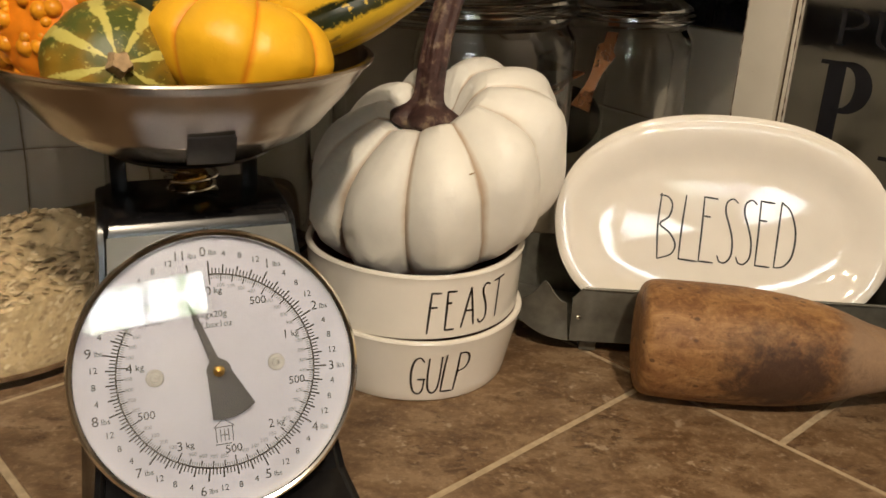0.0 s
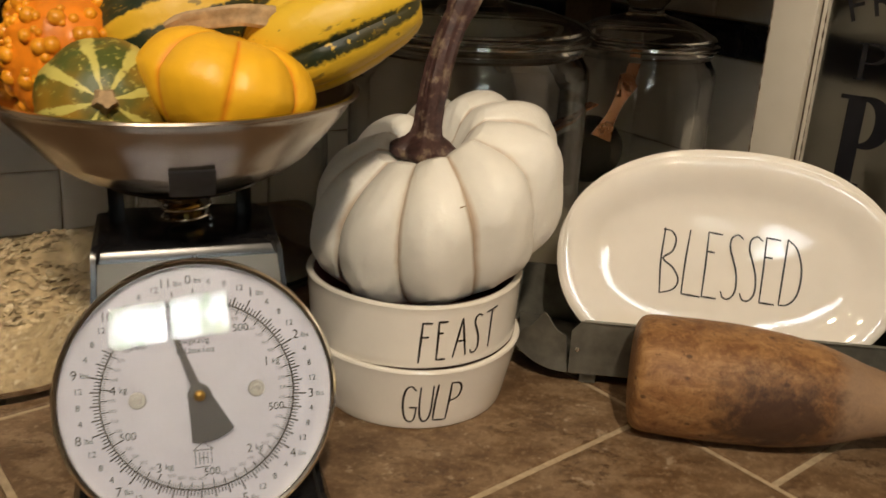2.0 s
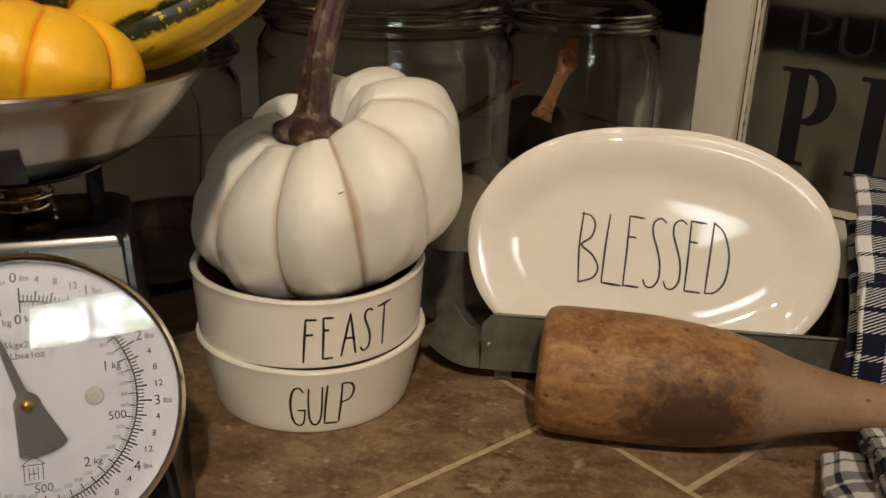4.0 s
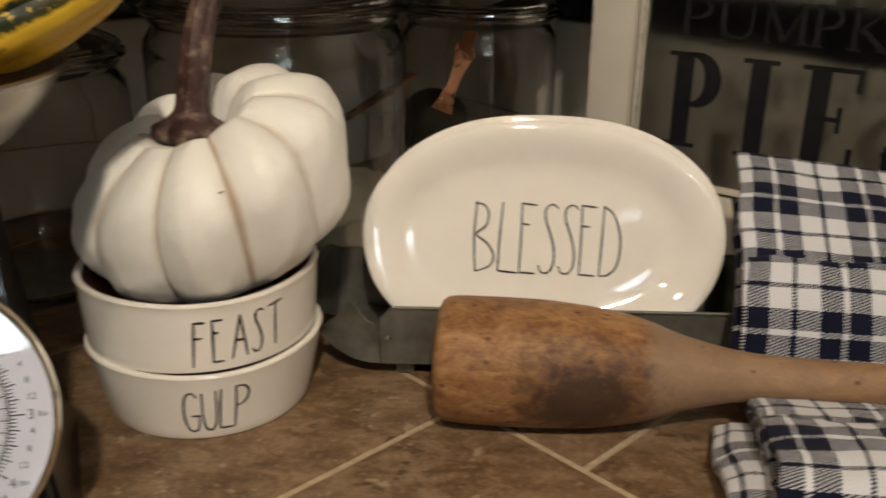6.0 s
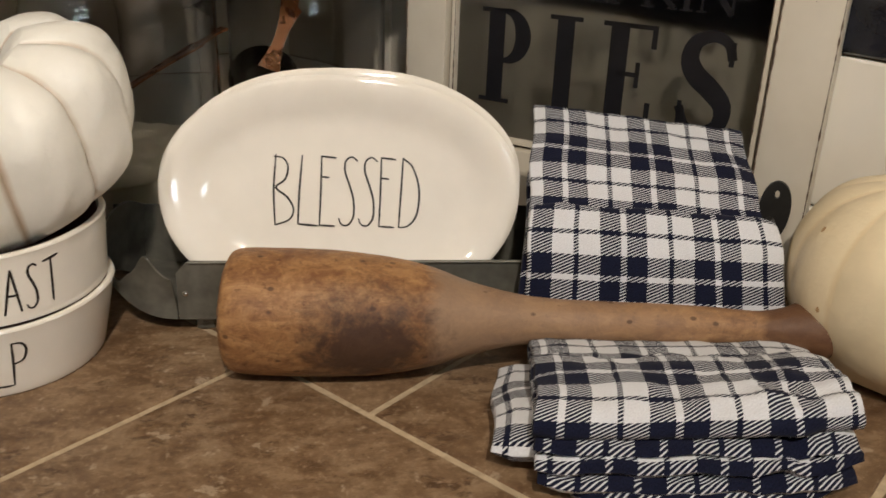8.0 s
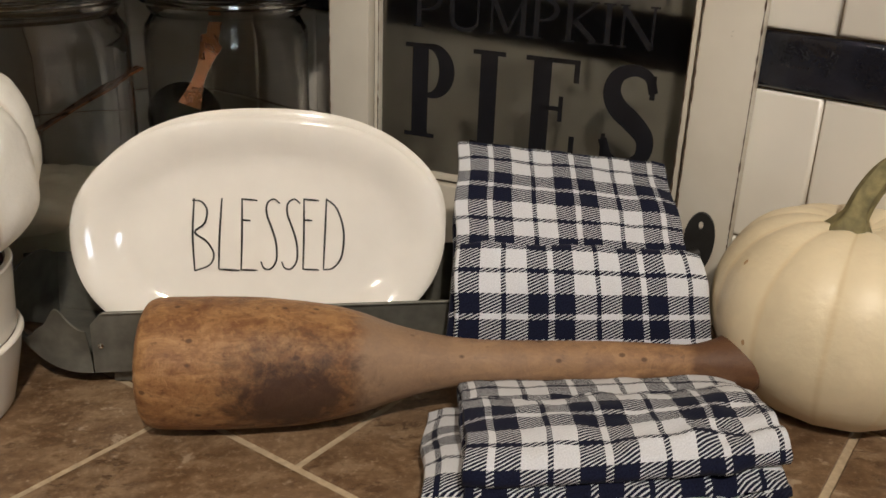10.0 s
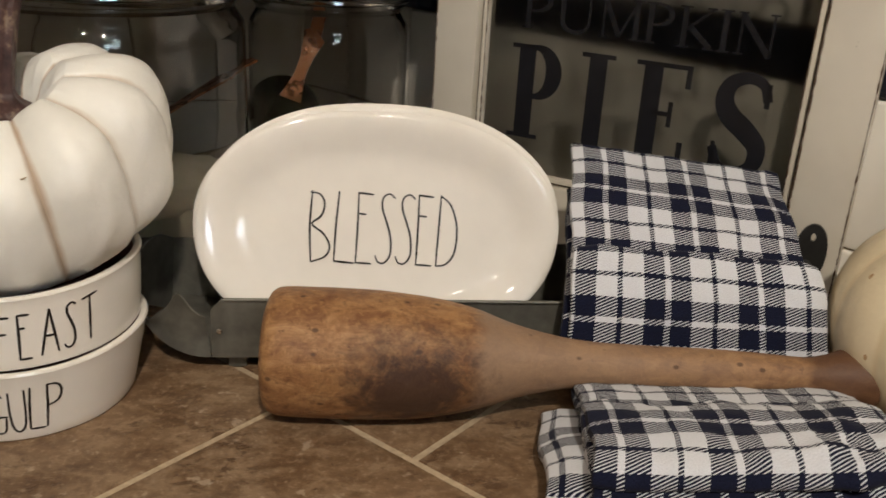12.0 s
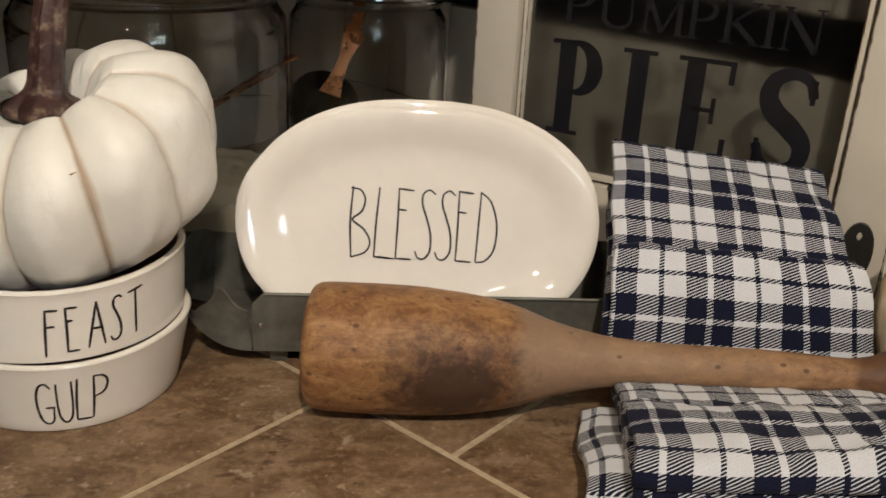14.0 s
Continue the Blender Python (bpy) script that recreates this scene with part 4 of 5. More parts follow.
def fold(name, parent, path, s0, s1, thick, u0, v0, seed, label="", wave=1.0, lift=None, corner=0.0, rumple=0.0, v_end=None, flare=0.0):
    """A soft folded layer: path of (t, z) of its upper side, from back to front, over the width s0..s1."""
    pts = smooth_path([(t, z, 0) for t, z in path], 9)
    arc_len = [0.0]
    for p, q in zip(pts, pts[1:]):
        arc_len.append(arc_len[-1] + (q - p).length)
    total, ns = arc_len[-1], 44
    v0 = v0 if v_end is None else v_end - total
    bm = bmesh.new()
    uv = bm.loops.layers.uv.new("UVMap")
    top, bot = [], []
    h = thick / 2
    for i, p in enumerate(pts):
        d = (pts[min(i + 1, len(pts) - 1)] - pts[max(i - 1, 0)]).normalized()
        nrm = Vector((d.y, -d.x))
        nrm = nrm if nrm.y > 0 or (abs(nrm.y) < 1e-3 and nrm.x < 0) else -nrm
        fe = min(1.0, arc_len[i] / h, (total - arc_len[i]) / h)
        rt, rb = [], []
        for j in range(ns + 1):
            e = j / ns
            e = 0.5 - 0.5 * math.cos(math.pi * e) if j in (1, 2, ns - 1, ns - 2) else e
            s = s0 + (s1 - s0) * e
            fs = min(1.0, (s - s0) / h, (s1 - s) / h)
            f = math.sqrt(max(0.0, 1 - (1 - max(0.0, min(fe, fs))) ** 2))
            w = wave * 0.0035 * noise.noise((s * 22 + seed, arc_len[i] * 22, seed)) + wave * 0.0016 * noise.noise((s * 60, arc_len[i] * 60 + seed, 3))
            if rumple:
                near = max(0.0, min(1.0, (arc_len[i] / total - 0.45) / 0.4)) * max(0.0, min(1.0, (s - 0.05) / 0.12))
                w += rumple * near * (noise.noise((s * 34, arc_len[i] * 46 + seed, 5)) + 0.5 * noise.noise((s * 80, arc_len[i] * 90, seed)))
            ex = wave * 0.006 * noise.noise((arc_len[i] * 18, seed * 3.1, 0)) * (1 - 2 * e)
            up = lift(s, p.x) if lift else 0.0
            for lst, k in ((rt, f), (rb, -f)):
                c = p - nrm.to_3d() * h + nrm.to_3d() * (h * k + w)
                back = corner * (max(0.0, 1 - (s1 - s) / 0.045) ** 2 + 0.6 * max(0.0, 1 - (s - s0) / 0.03) ** 2) * (arc_len[i] / total) ** 3
                g = TO + TX * (s + ex + flare * e * arc_len[i] / total) + TY * (c.x + back)
                lst.append((bm.verts.new((g.x, g.y, max(0.0006, c.y + up))), (s - s0 + u0, arc_len[i] + v0 + (0.0 if k >= 0 else 0.021))))
        top.append(rt)
        bot.append(rb)

    def quad(*vs):
        try:
            fc = bm.faces.new([v for v, _ in vs])
        except ValueError:
            return
        for lp, (_, q) in zip(fc.loops, vs):
            lp[uv].uv = q

    n = len(pts)
    for i in range(n - 1):
        for j in range(ns):
            quad(top[i][j], top[i + 1][j], top[i + 1][j + 1], top[i][j + 1])
            quad(bot[i][j], bot[i][j + 1], bot[i + 1][j + 1], bot[i + 1][j])
    bmesh.ops.remove_doubles(bm, verts=bm.verts, dist=0.00005)
    bmesh.ops.recalc_face_normals(bm, faces=bm.faces)
    return part(name, bm, M_PLAID, parent, label)


def towel():
    t = thing("kitchen_towel", Matrix.Identity(4), "folded navy and white checked cotton kitchen towel draped over the tray", "towel")
    # front stack, from the counter up
    fold("bottom_fold", t, [(0.02, 0.014), (-0.06, 0.015), (-0.118, 0.014), (-0.144, 0.012)], 0.036, 0.212, 0.012, 0.02, 0.0, 4.0, corner=0.014, rumple=0.003, v_end=0.034)
    fold("lower_fold", t, [(0.02, 0.024), (-0.06, 0.027), (-0.112, 0.026), (-0.145, 0.022)], 0.012, 0.226, 0.011, 0.034, 0.0, 6.0, corner=0.012, rumple=0.006, v_end=0.038)
    fold("side_fold", t, [(0.02, 0.020), (-0.03, 0.027), (-0.08, 0.037), (-0.118, 0.034)], -0.022, 0.196, 0.022, 0.050, 0.0, 7.0, corner=0.012, v_end=0.0216)
    fold("middle_fold", t, [(0.02, 0.036), (-0.05, 0.044), (-0.11, 0.040), (-0.143, 0.034)], 0.006, 0.230, 0.012, 0.05, 0.0, 9.0, corner=0.010, rumple=0.007, v_end=0.030)
    fold("upper_fold", t, [(0.02, 0.042), (-0.04, 0.055), (-0.10, 0.052), (-0.138, 0.044)], 0.004, 0.229, 0.011, 0.012, 0.0, 12.0, corner=0.008, rumple=0.007, v_end=0.036)
    fold("top_fold", t, [(0.040, 0.036), (0.010, 0.038), (-0.008, 0.043), (-0.035, 0.056), (-0.075, 0.0635), (-0.105, 0.0655), (-0.122, 0.063), (-0.131, 0.055), (-0.134, 0.047)], 0.005, 0.226, 0.012, 0.003, 0.061, 2.0, corner=0.006, rumple=0.008,
         lift=lambda s, y: 0.008 * max(0.0, s / 0.2 - 0.35) * max(0.0, min(1.0, -y / 0.06)))
    # layers that climb over the tray
    fold("under_fold", t, [(0.212, 0.150), (0.16, 0.138), (0.10, 0.110), (0.066, 0.078), (0.050, 0.040)], -0.004, 0.192, 0.020, 0.03, 0.01, 5.0, lift=lambda s, y: -0.012 * s / 0.197 * min(1.0, max(0.0, (y - 0.04) / 0.06)))
    fold("rear_fold", t, [(0.216, 0.189), (0.192, 0.179), (0.150, 0.160), (0.105, 0.135), (0.075, 0.108)], -0.002, 0.203, 0.013, 0.0684, 0.033, 1.0, lift=lambda s, y: 0.001 - 0.022 * s / 0.197 * min(1.0, max(0.0, y / 0.2)))
    fold("over_fold", t, [(0.100, 0.127), (0.088, 0.129), (0.070, 0.113), (0.057, 0.088), (0.050, 0.060), (0.045, 0.038)], -0.002, 0.211, 0.012, 0.0204, 0.025, 3.0, flare=0.014, lift=lambda s, y: (0.002 - 0.010 * s / 0.197) * min(1.0, max(0.0, (y - 0.04) / 0.03)))


towel()


# ---- sign: old window sash with lettering ----
SERIF_THIN = 0.075


def serif_letter(bm, ch, x, w, h, heavy, place):
    """A roman capital with serifs in a box w x h whose left foot is at (x, 0)."""
    st, th, sf = heavy, h * SERIF_THIN * 0.62, h * 0.075

    def bar(x0, y0, x1, y1):
        n = max(1, int(abs(x1 - x0) / 0.004))
        for k in range(n):
            a, b = x0 + (x1 - x0) * k / n, x0 + (x1 - x0) * (k + 1) / n
            poly(bm, [(x + a, y0), (x + b, y0), (x + b, y1), (x + a, y1)], place)

    def stem(cx, y0=0.0, y1=None, width=None, feet=(True, True)):
        y1 = h if y1 is None else y1
        s = (st if width is None else width) / 2
        e = s + h * 0.085
        bar(cx - s, y0 + (th if feet[0] else 0), cx + s, y1 - (th if feet[1] else 0))
        if feet[0]:
            bar(cx - e, y0, cx + e, y0 + th)
        if feet[1]:
            bar(cx - e, y1 - th, cx + e, y1)

    def stroke(pts, width):
        ribbon(bm, [(x + a, b) for a, b in pts], width, place)

    def bowl_of(cx, y0, y1, rx):
        my, ry = (y0 + y1) / 2, (y1 - y0) / 2 - th / 2
        stroke([(cx, y1 - th / 2)] + arc(cx + rx * 0.25, my, rx * 0.75 - st / 2, ry, 90, -90, 16) + [(cx, y0 + th / 2)],
               lambda f: th + (st * 0.95 - th) * math.sin(math.pi * f) ** 1.5)

    l = h * 0.085 + st / 2
    if ch == "P":
        stem(l)
        bowl_of(l, h * 0.44, h, w - l)
    elif ch == "R":
        stem(l)
        bowl_of(l, h * 0.48, h, w - l - st * 0.2)
        stroke([(l + w * 0.2, h * 0.5), (w - st * 0.4, th)], st)
    elif ch == "I":
        stem(w / 2)
    elif ch == "E":
        stem(l)
        bar(l, h - th, w, h)
        bar(l, 0, w, th)
        bar(l, h * 0.5 - th / 2, w * 0.74, h * 0.5 + th / 2)
        bar(w - th * 1.2, h - sf * 3.0, w, h - th)
        bar(w - th * 1.2, th, w, sf * 3.2)
        bar(w * 0.74 - th, h * 0.5 - sf * 1.7, w * 0.74, h * 0.5 + sf * 1.7)
    elif ch == "S":
        pts = smooth2([(w * 0.90, h * 0.76), (w * 0.80, h * 0.91), (w * 0.54, h * 0.965), (w * 0.26, h * 0.90), (w * 0.17, h * 0.74), (w * 0.30, h * 0.59), (w * 0.60, h * 0.46), (w * 0.84, h * 0.31), (w * 0.80, h * 0.12), (w * 0.50, h * 0.035), (w * 0.22, h * 0.09), (w * 0.08, h * 0.27)])
        stroke(pts, lambda f: th + (st * 1.08 - th) * (0.25 + 0.75 * math.exp(-((f - 0.5) / 0.26) ** 2)))
        bar(w * 0.84, h * 0.70, w * 0.93, h * 0.93)
        bar(w * 0.05, h * 0.06, w * 0.13, h * 0.32)
    elif ch == "U":
        stem(l, h * 0.3, h, feet=(False, True))
        stem(w - l, h * 0.3, h, th * 1.5, feet=(False, True))
        stroke([(l, h * 0.31)] + arc(w / 2, h * 0.30, w / 2 - l, h * 0.27, 180, 360, 14), lambda f: st + (th * 1.5 - st) * f)
    elif ch == "M":
        stem(l * 0.8, width=th * 1.4)
        stem(w - l * 0.9)
        stroke([(l * 0.8, h - th), (w / 2, h * 0.06)], st * 0.95)
        stroke([(w / 2, h * 0.06), (w - l * 0.9, h - th)], th * 1.3)
    elif ch == "K":
        stem(l)
        stroke([(l, h * 0.40), (w - l * 0.5, h - th)], th * 1.3)
        stroke([(l + w * 0.14, h * 0.53), (w - l * 0.4, th)], st * 0.95)
        bar(w - l * 1.5, h - th, w, h)
        bar(w - l * 1.5, 0, w + l * 0.2, th)
    elif ch == "N":
        stem(l * 0.8, width=th * 1.4)
        stem(w - l * 0.8, width=th * 1.4, feet=(False, True))
        stroke([(l * 0.6, h - th), (w - l * 0.8, 0.0)], st * 1.05)


def worn_strip(bm, x, z0, z1, y, width, seed):
    """A ragged line of bare wood along a frame edge."""
    n = int((z1 - z0) / 0.003)
    left, right = [], []
    for i in range(n + 1):
        z = z0 + (z1 - z0) * i / n
        a = width * (0.25 + 0.9 * max(0.0, noise.noise((z * 120, seed, 1.0)) + 0.25))
        left.append(bm.verts.new((x - a / 2, y, z)))
        right.append(bm.verts.new((x + a / 2, y, z)))
    for i in range(n):
        bm.faces.new((left[i], right[i], right[i + 1], left[i + 1]))


def sign():
    t = thing("framed_sign", pose(0.54, 0.964, 0.0, 0, 0, -37.2), "cream distressed wood framed glass sign lettered with pumpkin pies", "sign")
    top, y0, y1 = 0.53, -0.016, 0.010
    part("stile", box(-0.2310, -0.1790, y0, y1, 0.0, top, 0.0016), M_FRAME, t)
    part("stile", box(0.1790, 0.2350, y0, y1, 0.0, top, 0.0016), M_FRAME, t)
    part("rail", box(-0.1788, 0.1788, y0 + 0.001, y1 - 0.001, 0.0, 0.098, 0.0016), M_FRAME, t)
    part("rail", box(-0.1788, 0.1788, y0 + 0.001, y1 - 0.001, top - 0.055, top, 0.0016), M_FRAME, t)
    for a, b in ((-0.1755, -0.1695), (0.1705, 0.1765)):
        part("bead", box(a, b, -0.008, 0.0095, 0.1055, top - 0.06, 0.0012), M_FRAME, t)
    part("bead", box(-0.169, 0.170, -0.008, 0.0095, 0.1015, 0.1075, 0.0012), M_FRAME, t)
    # dark strips that draw the shade between frame and bead
    back = None
    for b in ((-0.1789, -0.1756), (0.1766, 0.1789)):
        back = box(b[0], b[1], -0.002, 0.009, 0.099, top - 0.056, bm=back)
    back = box(-0.1756, 0.1766, -0.002, 0.009, 0.0985, 0.1012, bm=back)
    part("shadow_gap", back, M_WEAR_SHADE, t, "dark strip standing for the shade in the gap between frame and bead", smooth=False)
    for i, (x, y) in enumerate(((-0.2296, y0 - 0.0004), (0.2338, y0 - 0.0004), (-0.1702, -0.0085), (0.1710, -0.0085), (0.1800, y0 - 0.0004))):
        wear = bmesh.new()
        worn_strip(wear, x, 0.003 if abs(x) > 0.178 else 0.108, top - 0.06, y, 0.0022, 3.7 * i)
        part("worn_edge", wear, M_WEAR_SHADE, t, "brown wood showing through worn edges", smooth=False)
    pane = part("pane", box(-0.1694, 0.1704, 0.0, 0.003, 0.1076, top - 0.06), M_SIGNPANE, t, "grey smoky glass", smooth=False)
    pane.visible_shadow = False
    put = lambda x, y: (x, -0.0008, y)
    for ch, x, w in (("P", -0.1395, 0.0615), ("I", -0.0555, 0.0345), ("E", 0.0035, 0.0590), ("S", 0.0880, 0.0575)):
        bm = bmesh.new()
        serif_letter(bm, ch, x, w, 0.1045, 0.0200, lambda a, b: put(a, b + 0.146))
        part("large_letter", bm, M_INKSIGN, pane, "black serif capital", smooth=False)
    for ch, x, w in (("P", -0.1304, 0.034), ("U", -0.0906, 0.043), ("M", -0.0431, 0.046), ("P", 0.0053, 0.0305), ("K", 0.0404, 0.0365), ("I", 0.0797, 0.0145), ("N", 0.0973, 0.040)):
        bm = bmesh.new()
        serif_letter(bm, ch, x, w, 0.041, 0.0058, lambda a, b: put(a, b + 0.268))
        part("small_letter", bm, M_INKSIGN, pane, "thin black serif capital", smooth=False)
    word = "FRESH BAKED"
    for i, ch in enumerate(word):
        ang = radians(19.0 * (1 - 2 * i / (len(word) - 1)))
        if ch != " ":
            bm = bmesh.new()
            text_into(bm, ch, 0.046, lambda a, b, q=ang: put(-math.sin(q) * (0.437 + b) + a * math.cos(q), -0.068 + math.cos(q) * (0.437 + b) + a * math.sin(q)))
            part("arched_letter", bm, M_INKSIGN, pane, "bold black capital", smooth=False)


M_INKSIGN = plain("black_vinyl_lettering", (0.010, 0.010, 0.013), 0.35, vary=0.3, scale=30)
sign()


# ---- glass jars ----
def jar(m, r, h, label, clear=False):
    """A clear cookie jar: ringed shoulder, domed lid with a round knob."""
    t = thing("glass_jar", m, label, "jar", "glass storage jars")
    w = 0.0035
    out = [(0.0, 0.0), (r - 0.012, 0.0), (r - 0.004, 0.003), (r, 0.010), (r, h * 0.5), (r, h - 0.022), (r - 0.002, h - 0.012), (r - 0.008, h - 0.004), (r - 0.011, h + 0.002), (r - 0.008, h + 0.006), (r - 0.006, h + 0.010), (r - 0.009, h + 0.014)]
    inn = [(r - 0.013, h + 0.014), (r - 0.0145, h + 0.002), (r - w - 0.006, h - 0.010), (r - w, h - 0.024), (r - w, h * 0.5), (r - w, 0.016), (r - w - 0.008, 0.009), (0.0, 0.009)]
    body = part("body", lathe(out + inn, 96), M_GLASS, t)
    body.visible_shadow = not clear
    z = h + 0.0145
    dome = [(r - 0.004, 0.010), (r - 0.003, 0.014), (r - 0.007, 0.018), (r - 0.02, 0.024), (r * 0.60, 0.034), (r * 0.34, 0.040)]
    lid = [(r - 0.016, z), (r - 0.002, z), (r + 0.002, z + 0.003), (r + 0.001, z + 0.007)] + [(a, z + b) for a, b in dome]
    lid += [(r * 0.24, z + 0.044), (r * 0.22, z + 0.052), (r * 0.27, z + 0.058), (r * 0.34, z + 0.070), (r * 0.33, z + 0.082), (r * 0.22, z + 0.090), (0.0, z + 0.092)]
    lid = [(0.0, z + 0.0375), (r * 0.34, z + 0.0362), (r * 0.60, z + 0.030), (r - 0.022, z + 0.020), (r - 0.012, z + 0.012), (r - 0.0135, z + 0.004)] + lid
    ld = part("lid", lathe(lid, 80), M_GLASS, t, "ringed glass lid with a knob")
    ld.visible_shadow = not clear
    return t


def heap(r, z0, z1, seed, bumps, mound=0.0, cx=0.0, cy=0.0, steps=72):
    prof = [(0.0, 0.0095), (r * 0.92, 0.0095), (r * 0.985, 0.014), (r, 0.022)] + [(r, 0.022 + (z0 - 0.022) * k / 6) for k in range(1, 7)] + [(r * (1 - k / 16), z0) for k in range(1, 16)] + [(0.0, z0)]

    def wob(a, q, z):
        x, y = q * math.cos(a), q * math.sin(a)
        up = bumps * noise.noise((x * 40, y * 40, seed)) + bumps * 0.6 * noise.noise((x * 110, y * 110, seed)) + mound * math.exp(-((x - cx) ** 2 + (y - cy) ** 2) / (0.5 * r) ** 2) if z >= z0 - 1e-6 else 0.0
        return q, z + up
    return lathe(prof, steps, wobble=wob)


def axes(at, x, z):
    """A pose at a place, with its x axis along x and its z axis near z."""
    x = Vector(x).normalized()
    y = Vector(z).cross(x).normalized()
    m = Matrix((x, y, x.cross(y))).transposed().to_4x4()
    m.translation = at
    return m


def scoop(parent_label, m, cup_r, handle, back=False):
    t = thing("measuring_scoop", m, parent_label, "scoop", "copper scoops")
    prof = [(0.0, 0.0), (cup_r * 0.55, 0.001), (cup_r * 0.85, cup_r * 0.28), (cup_r, cup_r * 0.72), (cup_r * 1.02, cup_r * 0.98), (cup_r * 0.97, cup_r * 0.98), (cup_r * 0.80, cup_r * 0.32), (cup_r * 0.5, cup_r * 0.08), (0.0, cup_r * 0.06)]
    part("cup", lathe(prof, 48), M_DARKSTEEL, t, "dark shiny metal cup")
    g = []
    for i in range(25):
        f = i / 24
        wd = 0.0125 * (1.15 - 0.75 * math.sin(math.pi * min(1, f * 1.25)) * 0.75) if f < 0.8 else 0.0075 + 0.004 * (f - 0.8)
        x0, z0 = (0.022, -0.007) if back else (cup_r * 0.97, cup_r * 0.95)
        g.append([(x0 + handle * f, wd * s, z0 + (0.004 if back else 0.012) * math.sin(2 * f)) for s in (-1, -0.4, 0.4, 1)])
    part("handle", sheet(bmesh.new(), g, 0.0022), M_COPPER, t, "copper handle")


def jars():
    jar(pose(0.001, 1.024, 0.0), 0.138, 0.278, "large clear glass jar with a ringed lid, part filled")
    f1 = part("flour", heap(0.1335, 0.090, 0.090, 3.0, 0.006, 0.006), M_FLOUR)
    f1.location = (0.001, 1.024, 0.0)
    tagged(f1, "cream flour filling the bottom of the large jar", "flour", kind="stuff")
    jar(pose(0.228, 1.268, 0.0), 0.104, 0.251, "clear glass jar with a ringed lid and a scoop inside")
    jar(pose(-0.272, 1.000, 0.0), 0.112, 0.228, "clear empty glass jar with a ringed lid, behind the scale")
    jar(pose(-0.425, 0.752, 0.0), 0.128, 0.262, "clear glass jar part filled with rolled oats", True)
    o = part("oats", heap(0.1235, 0.072, 0.072, 8.0, 0.007, 0.040, 0.045, 0.03), M_OAT)
    o.location = (-0.425, 0.752, 0.0)
    tagged(o, "rolled oats filling half of the jar", "oats", kind="stuff")
    # loose flakes on the heap and against the glass
    rng = random.Random(5)
    vs, fs = [], []
    for k in range(2600):
        if k % 2:
            a = rng.uniform(-2.6, 0.9)
            q, z = 0.1225, rng.uniform(0.02, 0.074)
            n = Vector((math.cos(a), math.sin(a), rng.uniform(-0.5, 0.5))).normalized()
        else:
            a, q = rng.uniform(-math.pi, math.pi), 0.12 * math.sqrt(rng.random())
            x, y = q * math.cos(a), q * math.sin(a)
            z = 0.074 + 0.040 * math.exp(-((x - 0.045) ** 2 + (y - 0.03) ** 2) / 0.06175 ** 2) + 0.007 * noise.noise((x * 40, y * 40, 8.0))
            n = Vector((rng.uniform(-0.7, 0.7), rng.uniform(-0.7, 0.7), 1)).normalized()
        c = Vector((q * math.cos(a), q * math.sin(a), z))
        u = n.orthogonal().normalized()
        v = n.cross(u)
        r, base = rng.uniform(0.0028, 0.0052), len(vs)
        for i in range(6):
            w = i * math.pi / 3
            p = c + u * r * math.cos(w) + v * r * 0.72 * math.sin(w) + n * 0.0006 * (i % 2)
            vs.append(p if math.hypot(p.x, p.y) < 0.1243 else Vector((p.x * 0.1243 / math.hypot(p.x, p.y), p.y * 0.1243 / math.hypot(p.x, p.y), p.z)))
        vs.append(c + n * 0.0012)
        fs += [(base + i, base + (i + 1) % 6, base + 6) for i in range(6)]
    me = bpy.data.meshes.new("oat_flakes")
    me.from_pydata(vs, [], fs)
    m = Nodes("single_oat_flakes")
    isl = m.n("ShaderNodeNewGeometry").outputs["Random Per Island"]
    m.set(Base_Color=m.ramp(isl, [(0.0, (0.24, 0.175, 0.10)), (0.5, (0.38, 0.295, 0.175)), (1.0, (0.52, 0.43, 0.29))]), Roughness=0.85)
    me.materials.append(m.mat)
    fl = new("oat_flakes", me)
    fl.location = (-0.425, 0.752, 0.0)
    tagged(fl, "loose pale rolled oat flakes", "oats", kind="stuff")
    # scoops
    scoop("dark metal scoop with a copper handle leaning in a jar", axes((0.171, 1.219, 0.123), (0.36, 0.10, 0.93), (0.1, 0.95, 0.3)), 0.047, 0.108, True)
    scoop("copper handled scoop stuck in the oats", pose(-0.475, 0.735, 0.112, 0, -50, 100), 0.030, 0.11)
    scoop("copper handled scoop lying in the flour", axes((0.000, 0.935, 0.113), (0.80, 0.48, 0.40), (-0.4, -0.2, 0.9)), 0.026, 0.178)


jars()


